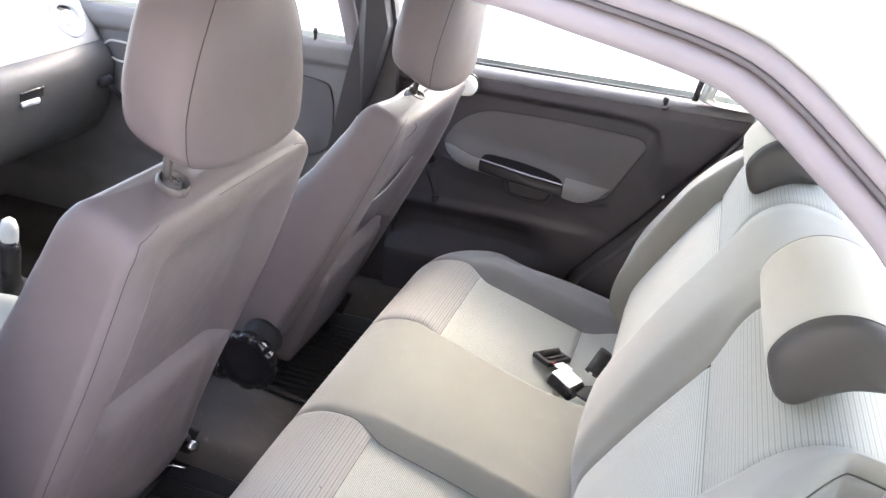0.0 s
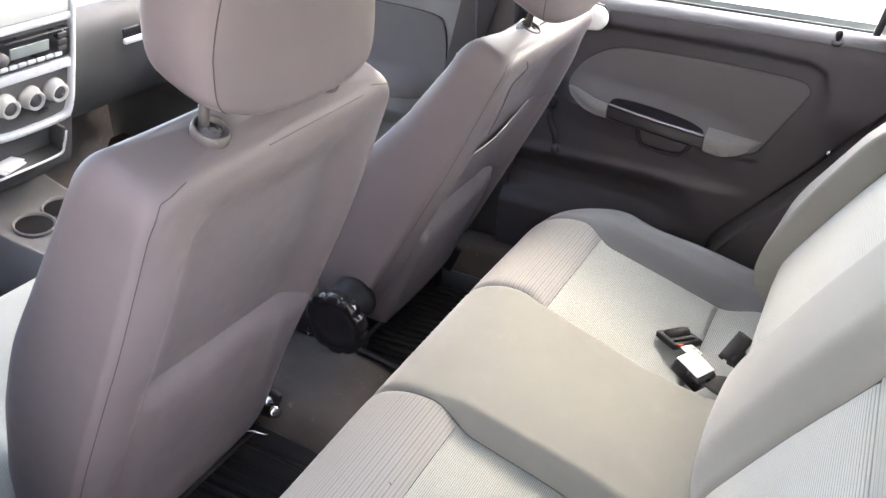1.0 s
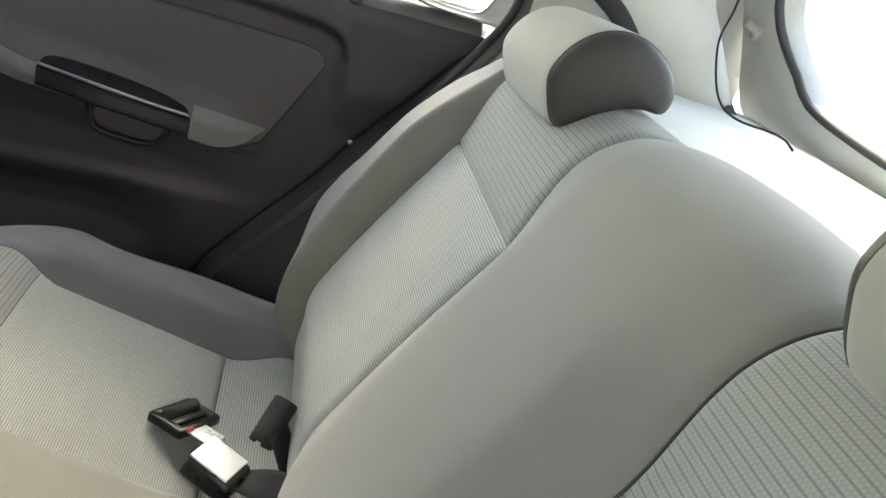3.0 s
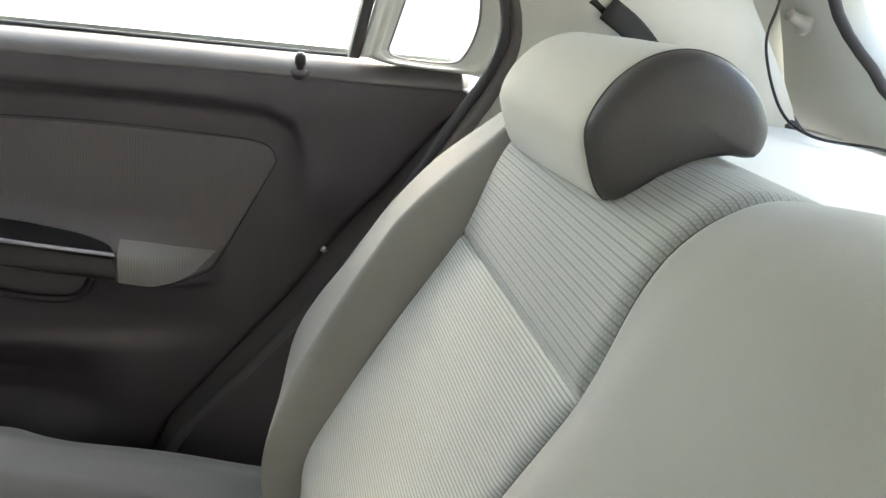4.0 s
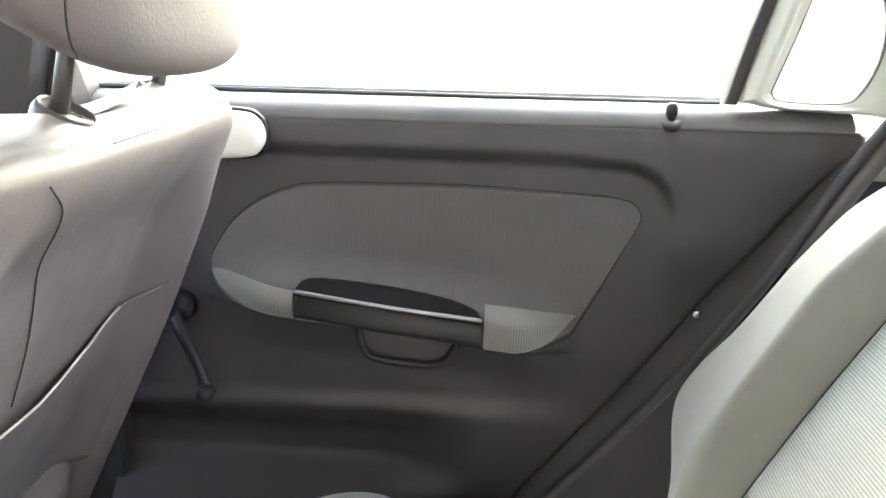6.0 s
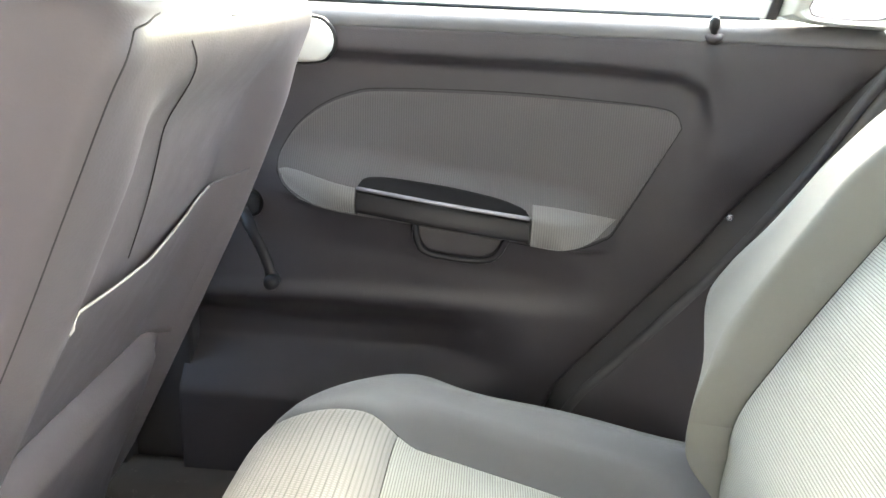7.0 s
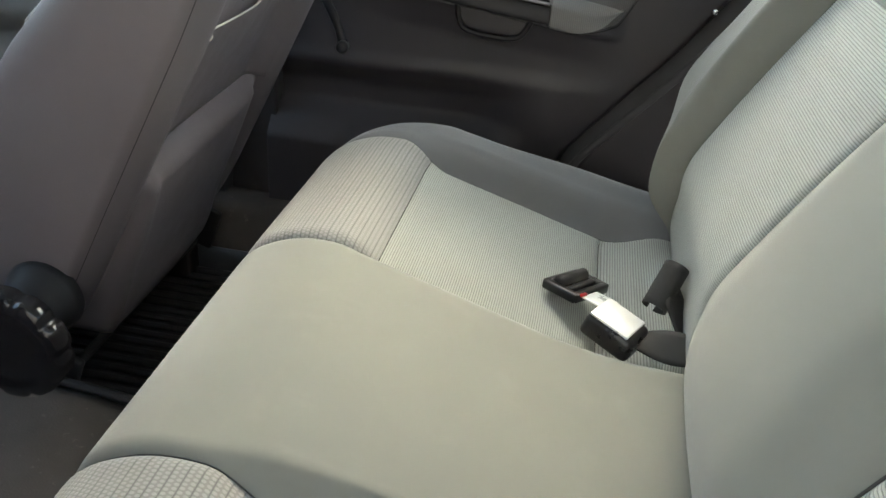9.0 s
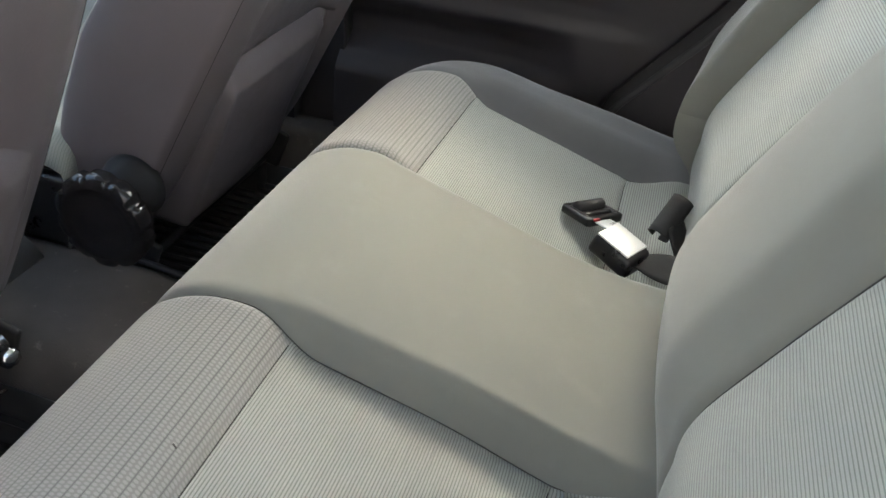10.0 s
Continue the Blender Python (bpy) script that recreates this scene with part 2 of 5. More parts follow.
def block(name, size, m, mat, parent=None, label="", bevel=0.004, seg=3, taper=1.0):
    """A rounded block of that size at the pose m; taper narrows its top."""
    bm = bmesh.new()
    bmesh.ops.create_cube(bm, size=1.0)
    for v in bm.verts:
        k = taper if v.co.z > 0 else 1.0
        v.co = Vector((v.co.x * size[0] * k, v.co.y * size[1] * k, v.co.z * size[2]))
    if bevel:
        bmesh.ops.bevel(bm, geom=list(bm.edges), offset=bevel, segments=seg, profile=0.5, affect='EDGES')
    bmesh.ops.transform(bm, matrix=m, verts=bm.verts)
    ob = part(name, bm, mat, parent, label)
    return ob


def turned(name, prof, m, mat, parent=None, label="", n=28):
    """A turned piece: prof is (radius, height) from bottom to top, closed where the radius is 0."""
    bm = bmesh.new()
    rings = []
    for r, hgt in prof:
        rings.append([bm.verts.new(m @ Vector((r * math.cos(2 * math.pi * i / n), r * math.sin(2 * math.pi * i / n), hgt))) for i in range(n)])
    for a, b in zip(rings, rings[1:]):
        for i in range(n):
            bm.faces.new((a[i], a[(i + 1) % n], b[(i + 1) % n], b[i]))
    bm.faces.new(rings[0][::-1])
    bm.faces.new(rings[-1])
    bmesh.ops.remove_doubles(bm, verts=bm.verts, dist=1e-6)
    return part(name, bm, mat, parent, label)


def prism(name, outline, y0, y1, mat, parent=None, label="", bevel=0.0, lean=None):
    """A plate: an outline in x, z with thickness from y0 to y1; lean(x, z) shifts y."""
    bm = bmesh.new()
    f = lean or (lambda x, z: 0.0)
    a = [bm.verts.new((x, y0 + f(x, z), z)) for x, z in outline]
    b = [bm.verts.new((x, y1 + f(x, z), z)) for x, z in outline]
    n = len(a)
    bm.faces.new(a)
    bm.faces.new(b[::-1])
    for i in range(n):
        bm.faces.new((a[i], b[i], b[(i + 1) % n], a[(i + 1) % n]))
    bmesh.ops.recalc_face_normals(bm, faces=bm.faces)
    if bevel:
        es = [e for e in bm.edges if e.calc_face_angle(0) > 0.6]
        bmesh.ops.bevel(bm, geom=es, offset=bevel, segments=2, profile=0.5, affect='EDGES')
    return part(name, bm, mat, parent, label, smooth=False)


def band(name, inner, outer, y0, y1, mat, parent=None, label="", lean=None, closed=True, n=90):
    """A frame between two outlines in x, z (same number of points), with thickness in y and a rounded face."""
    A, B = spline(list(inner) + ([inner[0]] if closed else []), n), spline(list(outer) + ([outer[0]] if closed else []), n)
    f = lean or (lambda x, z: 0.0)
    rows = []
    for k, (w, y) in enumerate(((0, y1), (0, y0 + 0.004), (0.08, y0), (0.92, y0), (1, y0 + 0.004), (1, y1))):
        q = A * (1 - w) + B * w
        rows.append([(x, y + f(x, z), z) for x, z in q])
    return sheet(name, np.array(rows), mat, parent, label)


# ---- setting: ground, floor pan, body ----
LEAN = lambda x, z: -0.36 * (max(z, 0.70) - 0.70) - 0.15 * max(0.0, z - 0.70) ** 2
def structure(name, label, category):
    return thing(name, label, category, kind="structure")


bm = bmesh.new()
bmesh.ops.create_grid(bm, x_segments=40, y_segments=40, size=600)
bmesh.ops.translate(bm, vec=(0, 0, -0.32), verts=bm.verts)
tagged(part("ground", bm, M_CONCRETE, None, smooth=False), "pale concrete yard outside the car", "ground", kind="structure")


def floor_z(X, Y):
    z = 0.055 + 0 * X
    a = np.abs(Y - 0.03)
    z = z + 0.115 * (1 - sm(0.07, 0.20, a)) * (1 - 0.25 * sm(-0.25, 0.0, X))
    z = z + 0.10 * sm(0.54, 0.60, np.abs(Y))
    z = z + 0.05 * sm(-0.10, 0.03, X)
    return z


X, Y = np.meshgrid(np.linspace(-1.35, 0.75, 130), np.linspace(-0.66, 0.66, 110), indexing="ij")
tagged(sheet("floor", np.stack([X, Y, floor_z(X, Y)], -1), M_CARPET, None, thick=0.03), "dark grey carpeted floor pan with a centre tunnel", "car floor", kind="structure")


# Unseen wall, added to hold back daylight on the open doorway side.
yard = structure("wall_light_block", "plain rendered wall, unseen, added to cut daylight from the left", "wall")
block("wall_face", (24, 0.2, 3.2), pose(0, -3.1, 1.28), M_RENDER, yard, bevel=0.01)


def rubber_mat(y0, y1, x0, x1, label):
    ob = thing("rubber_mat", label, "floor mat", "rear floor mats", at=((x0 + x1) / 2, (y0 + y1) / 2, 0.06))
    xs, ys = np.linspace(x0, x1, 50), np.linspace(y0, y1, 40)
    A, B = np.meshgrid(xs, ys, indexing="ij")
    rim = 0.008 * (1 - sm(0, 0.012, np.minimum(np.minimum(A - x0, x1 - A), np.minimum(B - y0, y1 - B))))
    sheet("sheet", np.stack([A, B, floor_z(A, B) + 0.006 + rim], -1), M_RUBBER, ob, "black rubber sheet", thick=0.004)
    for y in np.arange(y0 + 0.022, y1 - 0.015, 0.020):
        xx = np.linspace(x0 + 0.03, x1 - 0.015, 20)
        tube("rib", [(x, y, float(floor_z(np.array(x), np.array(y))) + 0.0085) for x in xx], 0.0055, M_RUBBER, ob, n=6, flat=0.9)
    return ob


rubber_mat(0.115, 0.56, -0.60, -0.02, "ribbed black rubber mat on the rear floor")
rubber_mat(-0.56, -0.10, -0.60, -0.02, "ribbed black rubber mat on the rear floor")

# ceiling and roof skin
X, Y = np.meshgrid(np.linspace(-0.75, 0.86, 40), np.linspace(-0.56, 0.56, 30), indexing="ij")
Z = 1.165 - 0.05 * (Y / 0.56) ** 4 - 0.10 * np.clip(X - 0.35, 0, None) ** 2 * 2 - 0.06 * np.clip(-0.3 - X, 0, None) ** 2
tagged(sheet("ceiling", np.stack([X, Y, Z], -1), M_LINER, None, thick=0.012, flip=True), "pale cloth headliner under the roof", "ceiling", kind="structure")
roof = structure("roof", "pale painted car roof", "car roof")
Y2 = Y * 1.06
sheet("roof_skin", np.stack([X, Y2, Z + 0.04 - 0.025 * (np.abs(Y) / 0.56) ** 6], -1), M_PAINT, roof)

# right side of the body: seal, pillars
side_r = structure("wall_right", "right inner side of the car body with pale pillar trim", "car body")
SEAL = [(0.245, 0.10), (0.275, 0.22), (0.305, 0.294), (0.352, 0.352), (0.440, 0.458), (0.512, 0.560), (0.568, 0.658), (0.590, 0.695), (0.605, 0.725), (0.615, 0.758), (0.616, 0.785), (0.608, 0.812), (0.592, 0.842), (0.566, 0.880), (0.530, 0.918), (0.47, 0.955), (0.33, 0.985), (-0.1, 0.99)]
LEANB = lambda z: -0.36 * max(0.0, z - 0.70) - 0.15 * max(0.0, z - 0.70) ** 2
sp_r = spline(SEAL, 160)
tube("door_seal", [(x, 0.628 + LEANB(z), z) for x, z in sp_r], 0.0062, M_SEAL, side_r, "black door seal", n=8, up=(0, 1, 0))
tan_r = np.gradient(sp_r, axis=0)
tan_r /= np.linalg.norm(tan_r, axis=1)[:, None]
tube("seal_carrier", [(x + 0.0135 * c, 0.626 + LEANB(z), z - 0.0135 * a) for (x, z), (a, c) in zip(sp_r, tan_r) if z > 0.58], 0.0090, M_CARRIER, side_r, "grey-brown seal carrier", n=10, flat=0.8, up=(0, 1, 0))
jamb = spline(SEAL[:8], 46)
rows = [[(x + d, 0.645 + e + LEANB(z), z - d * 0.4) for x, z in jamb] for d, e in ((-0.045, 0.055), (-0.02, 0.045), (0.004, 0.010), (0.02, 0.004))]
sheet("door_jamb", np.array(rows), M_SEAL, side_r, "dark door jamb", thick=0.003)


def side_trim(name, curve, sgn, y_edge, mat, parent, label, z_lo, z_hi):
    """Trim behind the door opening: wheel-arch side and C pillar."""
    rows = []
    for x, z in spline(curve, 80):
        if not z_lo <= z <= z_hi:
            continue
        far_x = max(x + 0.02, np.interp(z, [0.1, 0.5, 0.70, 0.73, 0.785, 0.84, 0.90, 1.0, 1.08], [0.80, 0.86, 0.92, 0.905, 0.875, 0.85, 0.83, 0.80, 0.78]))
        tuck = np.interp(z, [0.66, 0.70, 0.73, 0.785, 0.84, 0.90], [0, -0.10, -0.085, -0.05, 0.0, 0.02])
        far_z = z + 0.02 * (z > 0.9)
        row = []
        for q in np.linspace(0, 1, 24):
            xx = x + (far_x - x) * q
            y = y_edge + LEANB(z) - 0.052 * sm(0.0, 0.30, q) * sm(0.60, 0.76, z) + (0.02 + tuck) * sm(0.4, 1.0, q) - 0.012 * math.sin(math.pi * min(1, q * 5)) * (z > 0.7)
            row.append((xx, sgn * y, z + (far_z - z) * q))
        rows.append(row)
    return sheet(name, np.array(rows), mat, parent, label, thick=0.004, flip=sgn > 0)


side_trim("c_pillar_trim", SEAL, 1, 0.634, M_TRIM, side_r, "pale cream C-pillar trim", 0.655, 2.0)
side_trim("wheel_arch_trim", SEAL, 1, 0.634, M_DOOR, side_r, "dark wheel-arch trim", 0.0, 0.672)
prism("b_pillar", [(-0.34, 0.10), (-0.25, 0.10), (-0.250, 0.58), (-0.200, 0.72), (-0.180, 0.80), (-0.185, 1.06), (-0.26, 1.06), (-0.248, 0.80), (-0.272, 0.72), (-0.335, 0.48)], 0.638, 0.70, M_BPILLAR, side_r, "dark grey B-pillar trim", lean=LEAN)
prism("b_pillar_post", [(-0.36, 0.10), (-0.165, 0.10), (-0.165, 0.72), (-0.172, 0.80), (-0.175, 1.06), (-0.26, 1.06), (-0.25, 0.80), (-0.30, 0.70), (-0.36, 0.40)], 0.672, 0.70, M_BPILLAR, side_r, "dark pillar behind the door edge", lean=LEAN)
prism("c_pillar_skin", [(0.26, 0.10), (0.31, 0.28), (0.46, 0.45), (0.62, 0.68), (0.68, 0.78), (0.67, 0.90), (0.56, 1.05), (0.50, 1.09), (0.82, 1.06), (1.0, 0.75), (1.0, 0.05), (0.26, 0.05)], 0.70, 0.71, M_PAINT, side_r, "pale outer body", lean=LEAN)
prism("rocker", [(-1.3, 0.02), (0.26, 0.02), (0.26, 0.115), (-1.3, 0.115)], 0.60, 0.72, M_BLACK, side_r, "black sill plate")

# left side of the body round the open doorway
side_l = structure("wall_left", "pale painted car body round the open rear doorway", "car body")
SEAL_L = [(0.245, 0.10), (0.275, 0.22), (0.305, 0.294), (0.352, 0.352), (0.440, 0.458), (0.512, 0.560), (0.590, 0.690), (0.634, 0.80), (0.645, 0.87), (0.632, 0.930), (0.602, 0.976), (0.582, 0.997), (0.549, 1.024), (0.510, 1.053), (0.477, 1.068), (0.404, 1.083), (0.338, 1.093), (0.2, 1.097), (-0.05, 1.09)]
sp_l = spline(SEAL_L, 140)
Y_L = lambda z: -0.628 - LEANB(z) * 0.05
tube("door_seal", [(x, Y_L(z), z) for x, z in sp_l], 0.0095, M_SEALGREY, side_l, "grey rubber door seal", n=10, up=(0, 1, 0))
tang = np.gradient(sp_l, axis=0)
tang /= np.linalg.norm(tang, axis=1)[:, None]
nrm = np.stack([tang[:, 1], -tang[:, 0]], 1)
rows = []
for d, dy in ((-0.004, 0.012), (0.006, 0.004), (0.016, 0.000), (0.022, -0.002), (0.027, -0.010), (0.034, -0.018), (0.050, -0.022), (0.056, -0.028), (0.10, -0.032), (0.22, -0.024)):
    rows.append([(x + d * a, Y_L(z) + dy, z + d * b) for (x, z), (a, b) in zip(sp_l, nrm)])
tube("seal_lip", [(x + 0.0105 * a, Y_L(z) - 0.008, z + 0.0105 * b) for (x, z), (a, b) in zip(sp_l, nrm)], 0.0020, M_LIP, side_l, "dark seal lip", n=6, up=(0, 1, 0))
tube("seal_base", [(x + 0.0175 * a, Y_L(z) - 0.006, z + 0.0175 * b) for (x, z), (a, b) in zip(sp_l, nrm)], 0.0060, M_SEALGREY, side_l, "grey seal carrier", n=8, up=(0, 1, 0))
sheet("door_frame", np.array(rows), M_PAINT, side_l, "pale painted door frame", thick=0.003)
side_trim("c_pillar_trim", SEAL_L, -1, 0.66, M_TRIM, side_l, "pale cream C-pillar trim", 0.70, 0.92)
side_trim("wheel_arch_trim", SEAL_L, -1, 0.64, M_TRIM, side_l, "pale wheel-arch trim", 0.0, 0.725)
prism("b_pillar", [(-0.20, 0.10), (-0.12, 0.10), (-0.14, 0.72), (-0.20, 1.06), (-0.29, 1.06), (-0.26, 0.72), (-0.26, 0.10)], -0.70, -0.60, M_BPILLAR, side_l, "dark grey B-pillar trim")
prism("rocker", [(-1.3, 0.02), (0.26, 0.02), (0.26, 0.115), (-1.3, 0.115)], -0.72, -0.60, M_BLACK, side_l, "black sill plate")


# ---- rear bench: cushion and backrest ----
class Profile:
    """A section curve in x, z with arc length s and outward normal."""

    def __init__(self, pts):
        self.q = spline(pts, 400)
        self.s = np.r_[0, np.cumsum(np.linalg.norm(np.diff(self.q, axis=0), axis=1))]
        t = np.gradient(self.q, axis=0)
        t /= np.linalg.norm(t, axis=1)[:, None]
        self.n = np.stack([-t[:, 1], t[:, 0]], 1)
        self.length = self.s[-1]

    def at(self, s):
        f = lambda a: np.interp(s, self.s, a)
        return f(self.q[:, 0]), f(self.q[:, 1]), f(self.n[:, 0]), f(self.n[:, 1])

    def s_at_x(self, x):
        i = np.argmin(np.abs(self.q[:, 0] - x) + (self.s < 0.2) * 0.0)
        return self.s[i]

    def s_at_z(self, z):
        i = np.argmin(np.abs(self.q[:, 1] - z))
        return self.s[i]


def ticks(a, b, n):
    """Steps from a to b, crowded at both ends where the seams lie."""
    d = (b - a) / abs(b - a)
    e = np.array([0, 0.0015, 0.0035, 0.006, 0.010, 0.015])
    return np.r_[a + d * e, np.linspace(a + d * 0.022, b - d * 0.022, n), (b - d * e)[::-1]]


def zone(fn, name, ya, yb, sa, sb, mat, parent, label="", ny=26, ns=30, groove=0.0065, edges=(1, 1, 1, 1)):
    """One cloth panel of a padded surface; its rim dips into the seam."""
    U, S = np.meshgrid(ticks(ya, yb, ny), ticks(sa, sb, ns), indexing="ij")
    big = 1.0
    d = np.minimum.reduce([np.abs(U - ya) + (0 if edges[0] else big), np.abs(U - yb) + (0 if edges[1] else big),
                           np.abs(S - sa) + (0 if edges[2] else big), np.abs(S - sb) + (0 if edges[3] else big)])
    dip = groove * np.clip(1 - d / 0.013, 0, 1) ** 2
    P, N = fn(U, S)
    return sheet(name, P - N * dip[..., None], mat, parent, label, uv=np.stack([U, S], -1), flip=ya < yb)


CUSHION = Profile([(-0.002, 0.09), (-0.016, 0.195), (-0.025, 0.275), (-0.019, 0.326), (0.004, 0.363), (0.046, 0.384),
                   (0.09, 0.386), (0.14, 0.375), (0.25, 0.341), (0.36, 0.306), (0.43, 0.292), (0.47, 0.290)])
S_FRONT, S_REAR = CUSHION.s_at_x(0.128), CUSHION.s_at_x(0.362)


def cushion_surface(U, S):
    x, z, nx, nz = CUSHION.at(S)
    a = np.abs(U)
    sg = np.sign(U)
    dep = np.interp(x, [0.13, 0.36], [0.027, 0.038]) * sm(0.131, 0.153, a) * (1 - sm(0.452, 0.479, a)) * sm(0.086, 0.155, x) * (S > 0.25)
    dep = dep * (1 - 0.75 * sm(0.362, 0.43, x))
    crown = 0.006 * np.cos(np.clip(a / 0.15, 0, 1) * math.pi / 2) * sm(0.0, 0.15, x)
    pillow = 0.004 * sm(0.15, 0.22, a) * (1 - sm(0.38, 0.45, a)) * sm(0.13, 0.18, x) * (1 - sm(0.31, 0.36, x))
    fold = 0.005 * np.exp(-((x - 0.362) / 0.006) ** 2) * sm(0.15, 0.17, a) * (1 - sm(0.44, 0.452, a)) * (S > 0.25)
    off = crown + pillow - dep - fold
    front = 1 - sm(0.02, 0.22, x)
    z = z - 0.035 * sm(0.48, 0.60, a) * (1 - sm(0.02, 0.40, x)) - 0.005 * sm(0.15, 0.42, a)
    x = x + 1.9 * np.clip(a - 0.40, 0, None) ** 2 * front
    z = z - 0.75 * np.clip(a - 0.47, 0, None) ** 2 * (1 - front * 0.5)
    w = np.clip(a - 0.555, 0, None)
    ang = np.clip(w / 0.065, 0, math.pi / 2)
    y = np.where(a > 0.555, 0.555 + 0.065 * np.sin(ang), a)
    drop = 0.065 * (1 - np.cos(ang)) + np.clip(w - 0.065 * math.pi / 2, 0, None)
    y = y * (1 + np.interp(x, [0.05, 0.12, 0.36, 0.45], [-0.050, -0.042, 0.029, 0.029]) * sm(0.15, 0.45, a) * (1 - sm(0.47, 0.60, a)))
    y = y + np.where(U > 0, 0.018 * sm(0.28, 0.43, x), -0.012 * sm(0.12, 0.30, x)) * np.exp(-((a - 0.15) / 0.07) ** 2)
    z = z + 0.008 * sm(0.46, 0.54, a) * sm(0.15, 0.35, x) + 0.009 * np.exp(-((a - 0.512) / 0.030) ** 2) * sm(0.08, 0.18, x)
    P = np.stack([x + nx * off, sg * y, z + nz * off - drop], -1)
    N = np.stack([nx * np.cos(ang), sg * np.sin(ang), nz * np.cos(ang)], -1)
    return P, N


rear_bench = thing("rear_bench", "wide rear bench seat in grey cloth with pale ribbed inserts", "car seat", at=(0.3, 0, 0.08))
bench = block("seat_cushion", (0.38, 1.18, 0.15), pose(0.21, 0, 0.16), M_CARPET, rear_bench, "bench cushion with two ribbed inserts", bevel=0.03)
rest = block("backrest", (0.05, 0.9, 0.40), pose(0.62, 0, 0.48, 0, 28, 0), M_CARPET, rear_bench, "bench backrest with two ribbed inserts", bevel=0.01)
L = CUSHION.length
zone(cushion_surface, "centre_panel", -0.15, 0.15, 0, L, M_CENTRE, bench, "plain grey-beige cloth panel", 58, 70)
for sg in (1, -1):
    zone(cushion_surface, "front_panel", sg * 0.15, sg * 0.452, 0, S_FRONT, M_FRONT, bench, "grey cloth with dashed woven lines", 26, 44)
    zone(cushion_surface, "seat_insert", sg * 0.15, sg * 0.452, S_FRONT, S_REAR, M_INSERT_FINE, bench, "pale ribbed cloth insert", 26, 26)
    zone(cushion_surface, "rear_strip", sg * 0.15, sg * 0.452, S_REAR, L, M_INSERT_FINE, bench, "pale ribbed cloth strip", 26, 12)
    zone(cushion_surface, "side_bolster", sg * 0.452, sg * 0.80, 0, L, M_BOLSTER_SHADE, bench, "plain grey cloth bolster, darkened for shade", 64, 70)

for sg in (1, -1):
    for a, s0, s1 in ((0.15, 0.10, L - 0.10), (0.452, 0.10, L - 0.06)):
        ss = np.linspace(s0, s1, 90)
        P, N = cushion_surface(np.full_like(ss, sg * a), ss)
        tube("seam", P - N * 0.0058, 0.0006, M_PIPE, bench, "dark sewn seam", n=5)
    for s in (S_FRONT, S_REAR):
        uu = np.linspace(0.156, 0.446, 40) * sg
        P, N = cushion_surface(uu, np.full_like(uu, s))
        tube("seam", P - N * 0.0058, 0.0006, M_PIPE, bench, "dark sewn seam", n=5)

BACK = Profile([(0.448, 0.22), (0.434, 0.29), (0.420, 0.345), (0.422, 0.395), (0.448, 0.458), (0.490, 0.545), (0.536, 0.627), (0.573, 0.690),
                (0.603, 0.726), (0.640, 0.744), (0.680, 0.742), (0.716, 0.729), (0.733, 0.705), (0.736, 0.65)])
S_LOW, S_TOP = BACK.s_at_z(0.345), BACK.s_at_z(0.627)
S_CREST = BACK.s[np.argmax(BACK.q[:, 1])]


EDGE = spline([(0, 0.457), (0.10, 0.455), (0.155, 0.450), (0.20, 0.492), (0.235, 0.600), (0.28, 0.602), (0.34, 0.570), (0.42, 0.556), (0.48, 0.562), (0.54, 0.526), (0.62, 0.46)], 240)


def back_surface(U, S):
    x, z, nx, nz = BACK.at(S)
    a = np.abs(U)
    sg = np.sign(U)
    rise = sm(S_TOP - 0.01, S_TOP + 0.10, S)
    dep = 0.024 * (0.55 + 0.45 * sm(S_LOW, S_TOP, S)) * sm(0.075, 0.158, a) * (1 - sm(0.452, 0.474, a)) * (1 - rise * 0.72) * sm(S_LOW - 0.05, S_LOW + 0.01, S)
    crown = 0.008 * np.cos(np.clip(a / 0.15, 0, 1) * math.pi / 2)
    pillow = 0.004 * sm(0.15, 0.24, a) * (1 - sm(0.36, 0.45, a)) * sm(S_LOW, S_LOW + 0.06, S) * (1 - sm(S_TOP - 0.05, S_TOP, S))
    bulge = 0.024 * sm(0.454, 0.486, a) * (1 - sm(S_TOP - 0.04, S_TOP + 0.10, S)) * sm(0.06, 0.14, S)
    off = crown + pillow + bulge - dep
    edge = np.interp(S, EDGE[:, 0], EDGE[:, 1])
    w = np.clip(a - 0.452, 0, None) / 0.25
    span = edge - 0.452
    flat = np.clip(w / 0.6, 0, 1)
    curl = np.clip((w - 0.45) / 0.55, 0, 1)
    ang = curl * math.pi * 0.55
    y = np.where(a > 0.452, 0.452 + span * np.minimum(1.0, flat * 0.75 + 0.25 * np.sin(ang)), a)
    back = 0.075 * (1 - np.cos(ang))
    P = np.stack([x + nx * (off - back), sg * y, z + nz * (off - back)], -1)
    N = np.stack([nx * np.cos(ang), sg * np.sin(ang), nz * np.cos(ang)], -1)
    return P, N


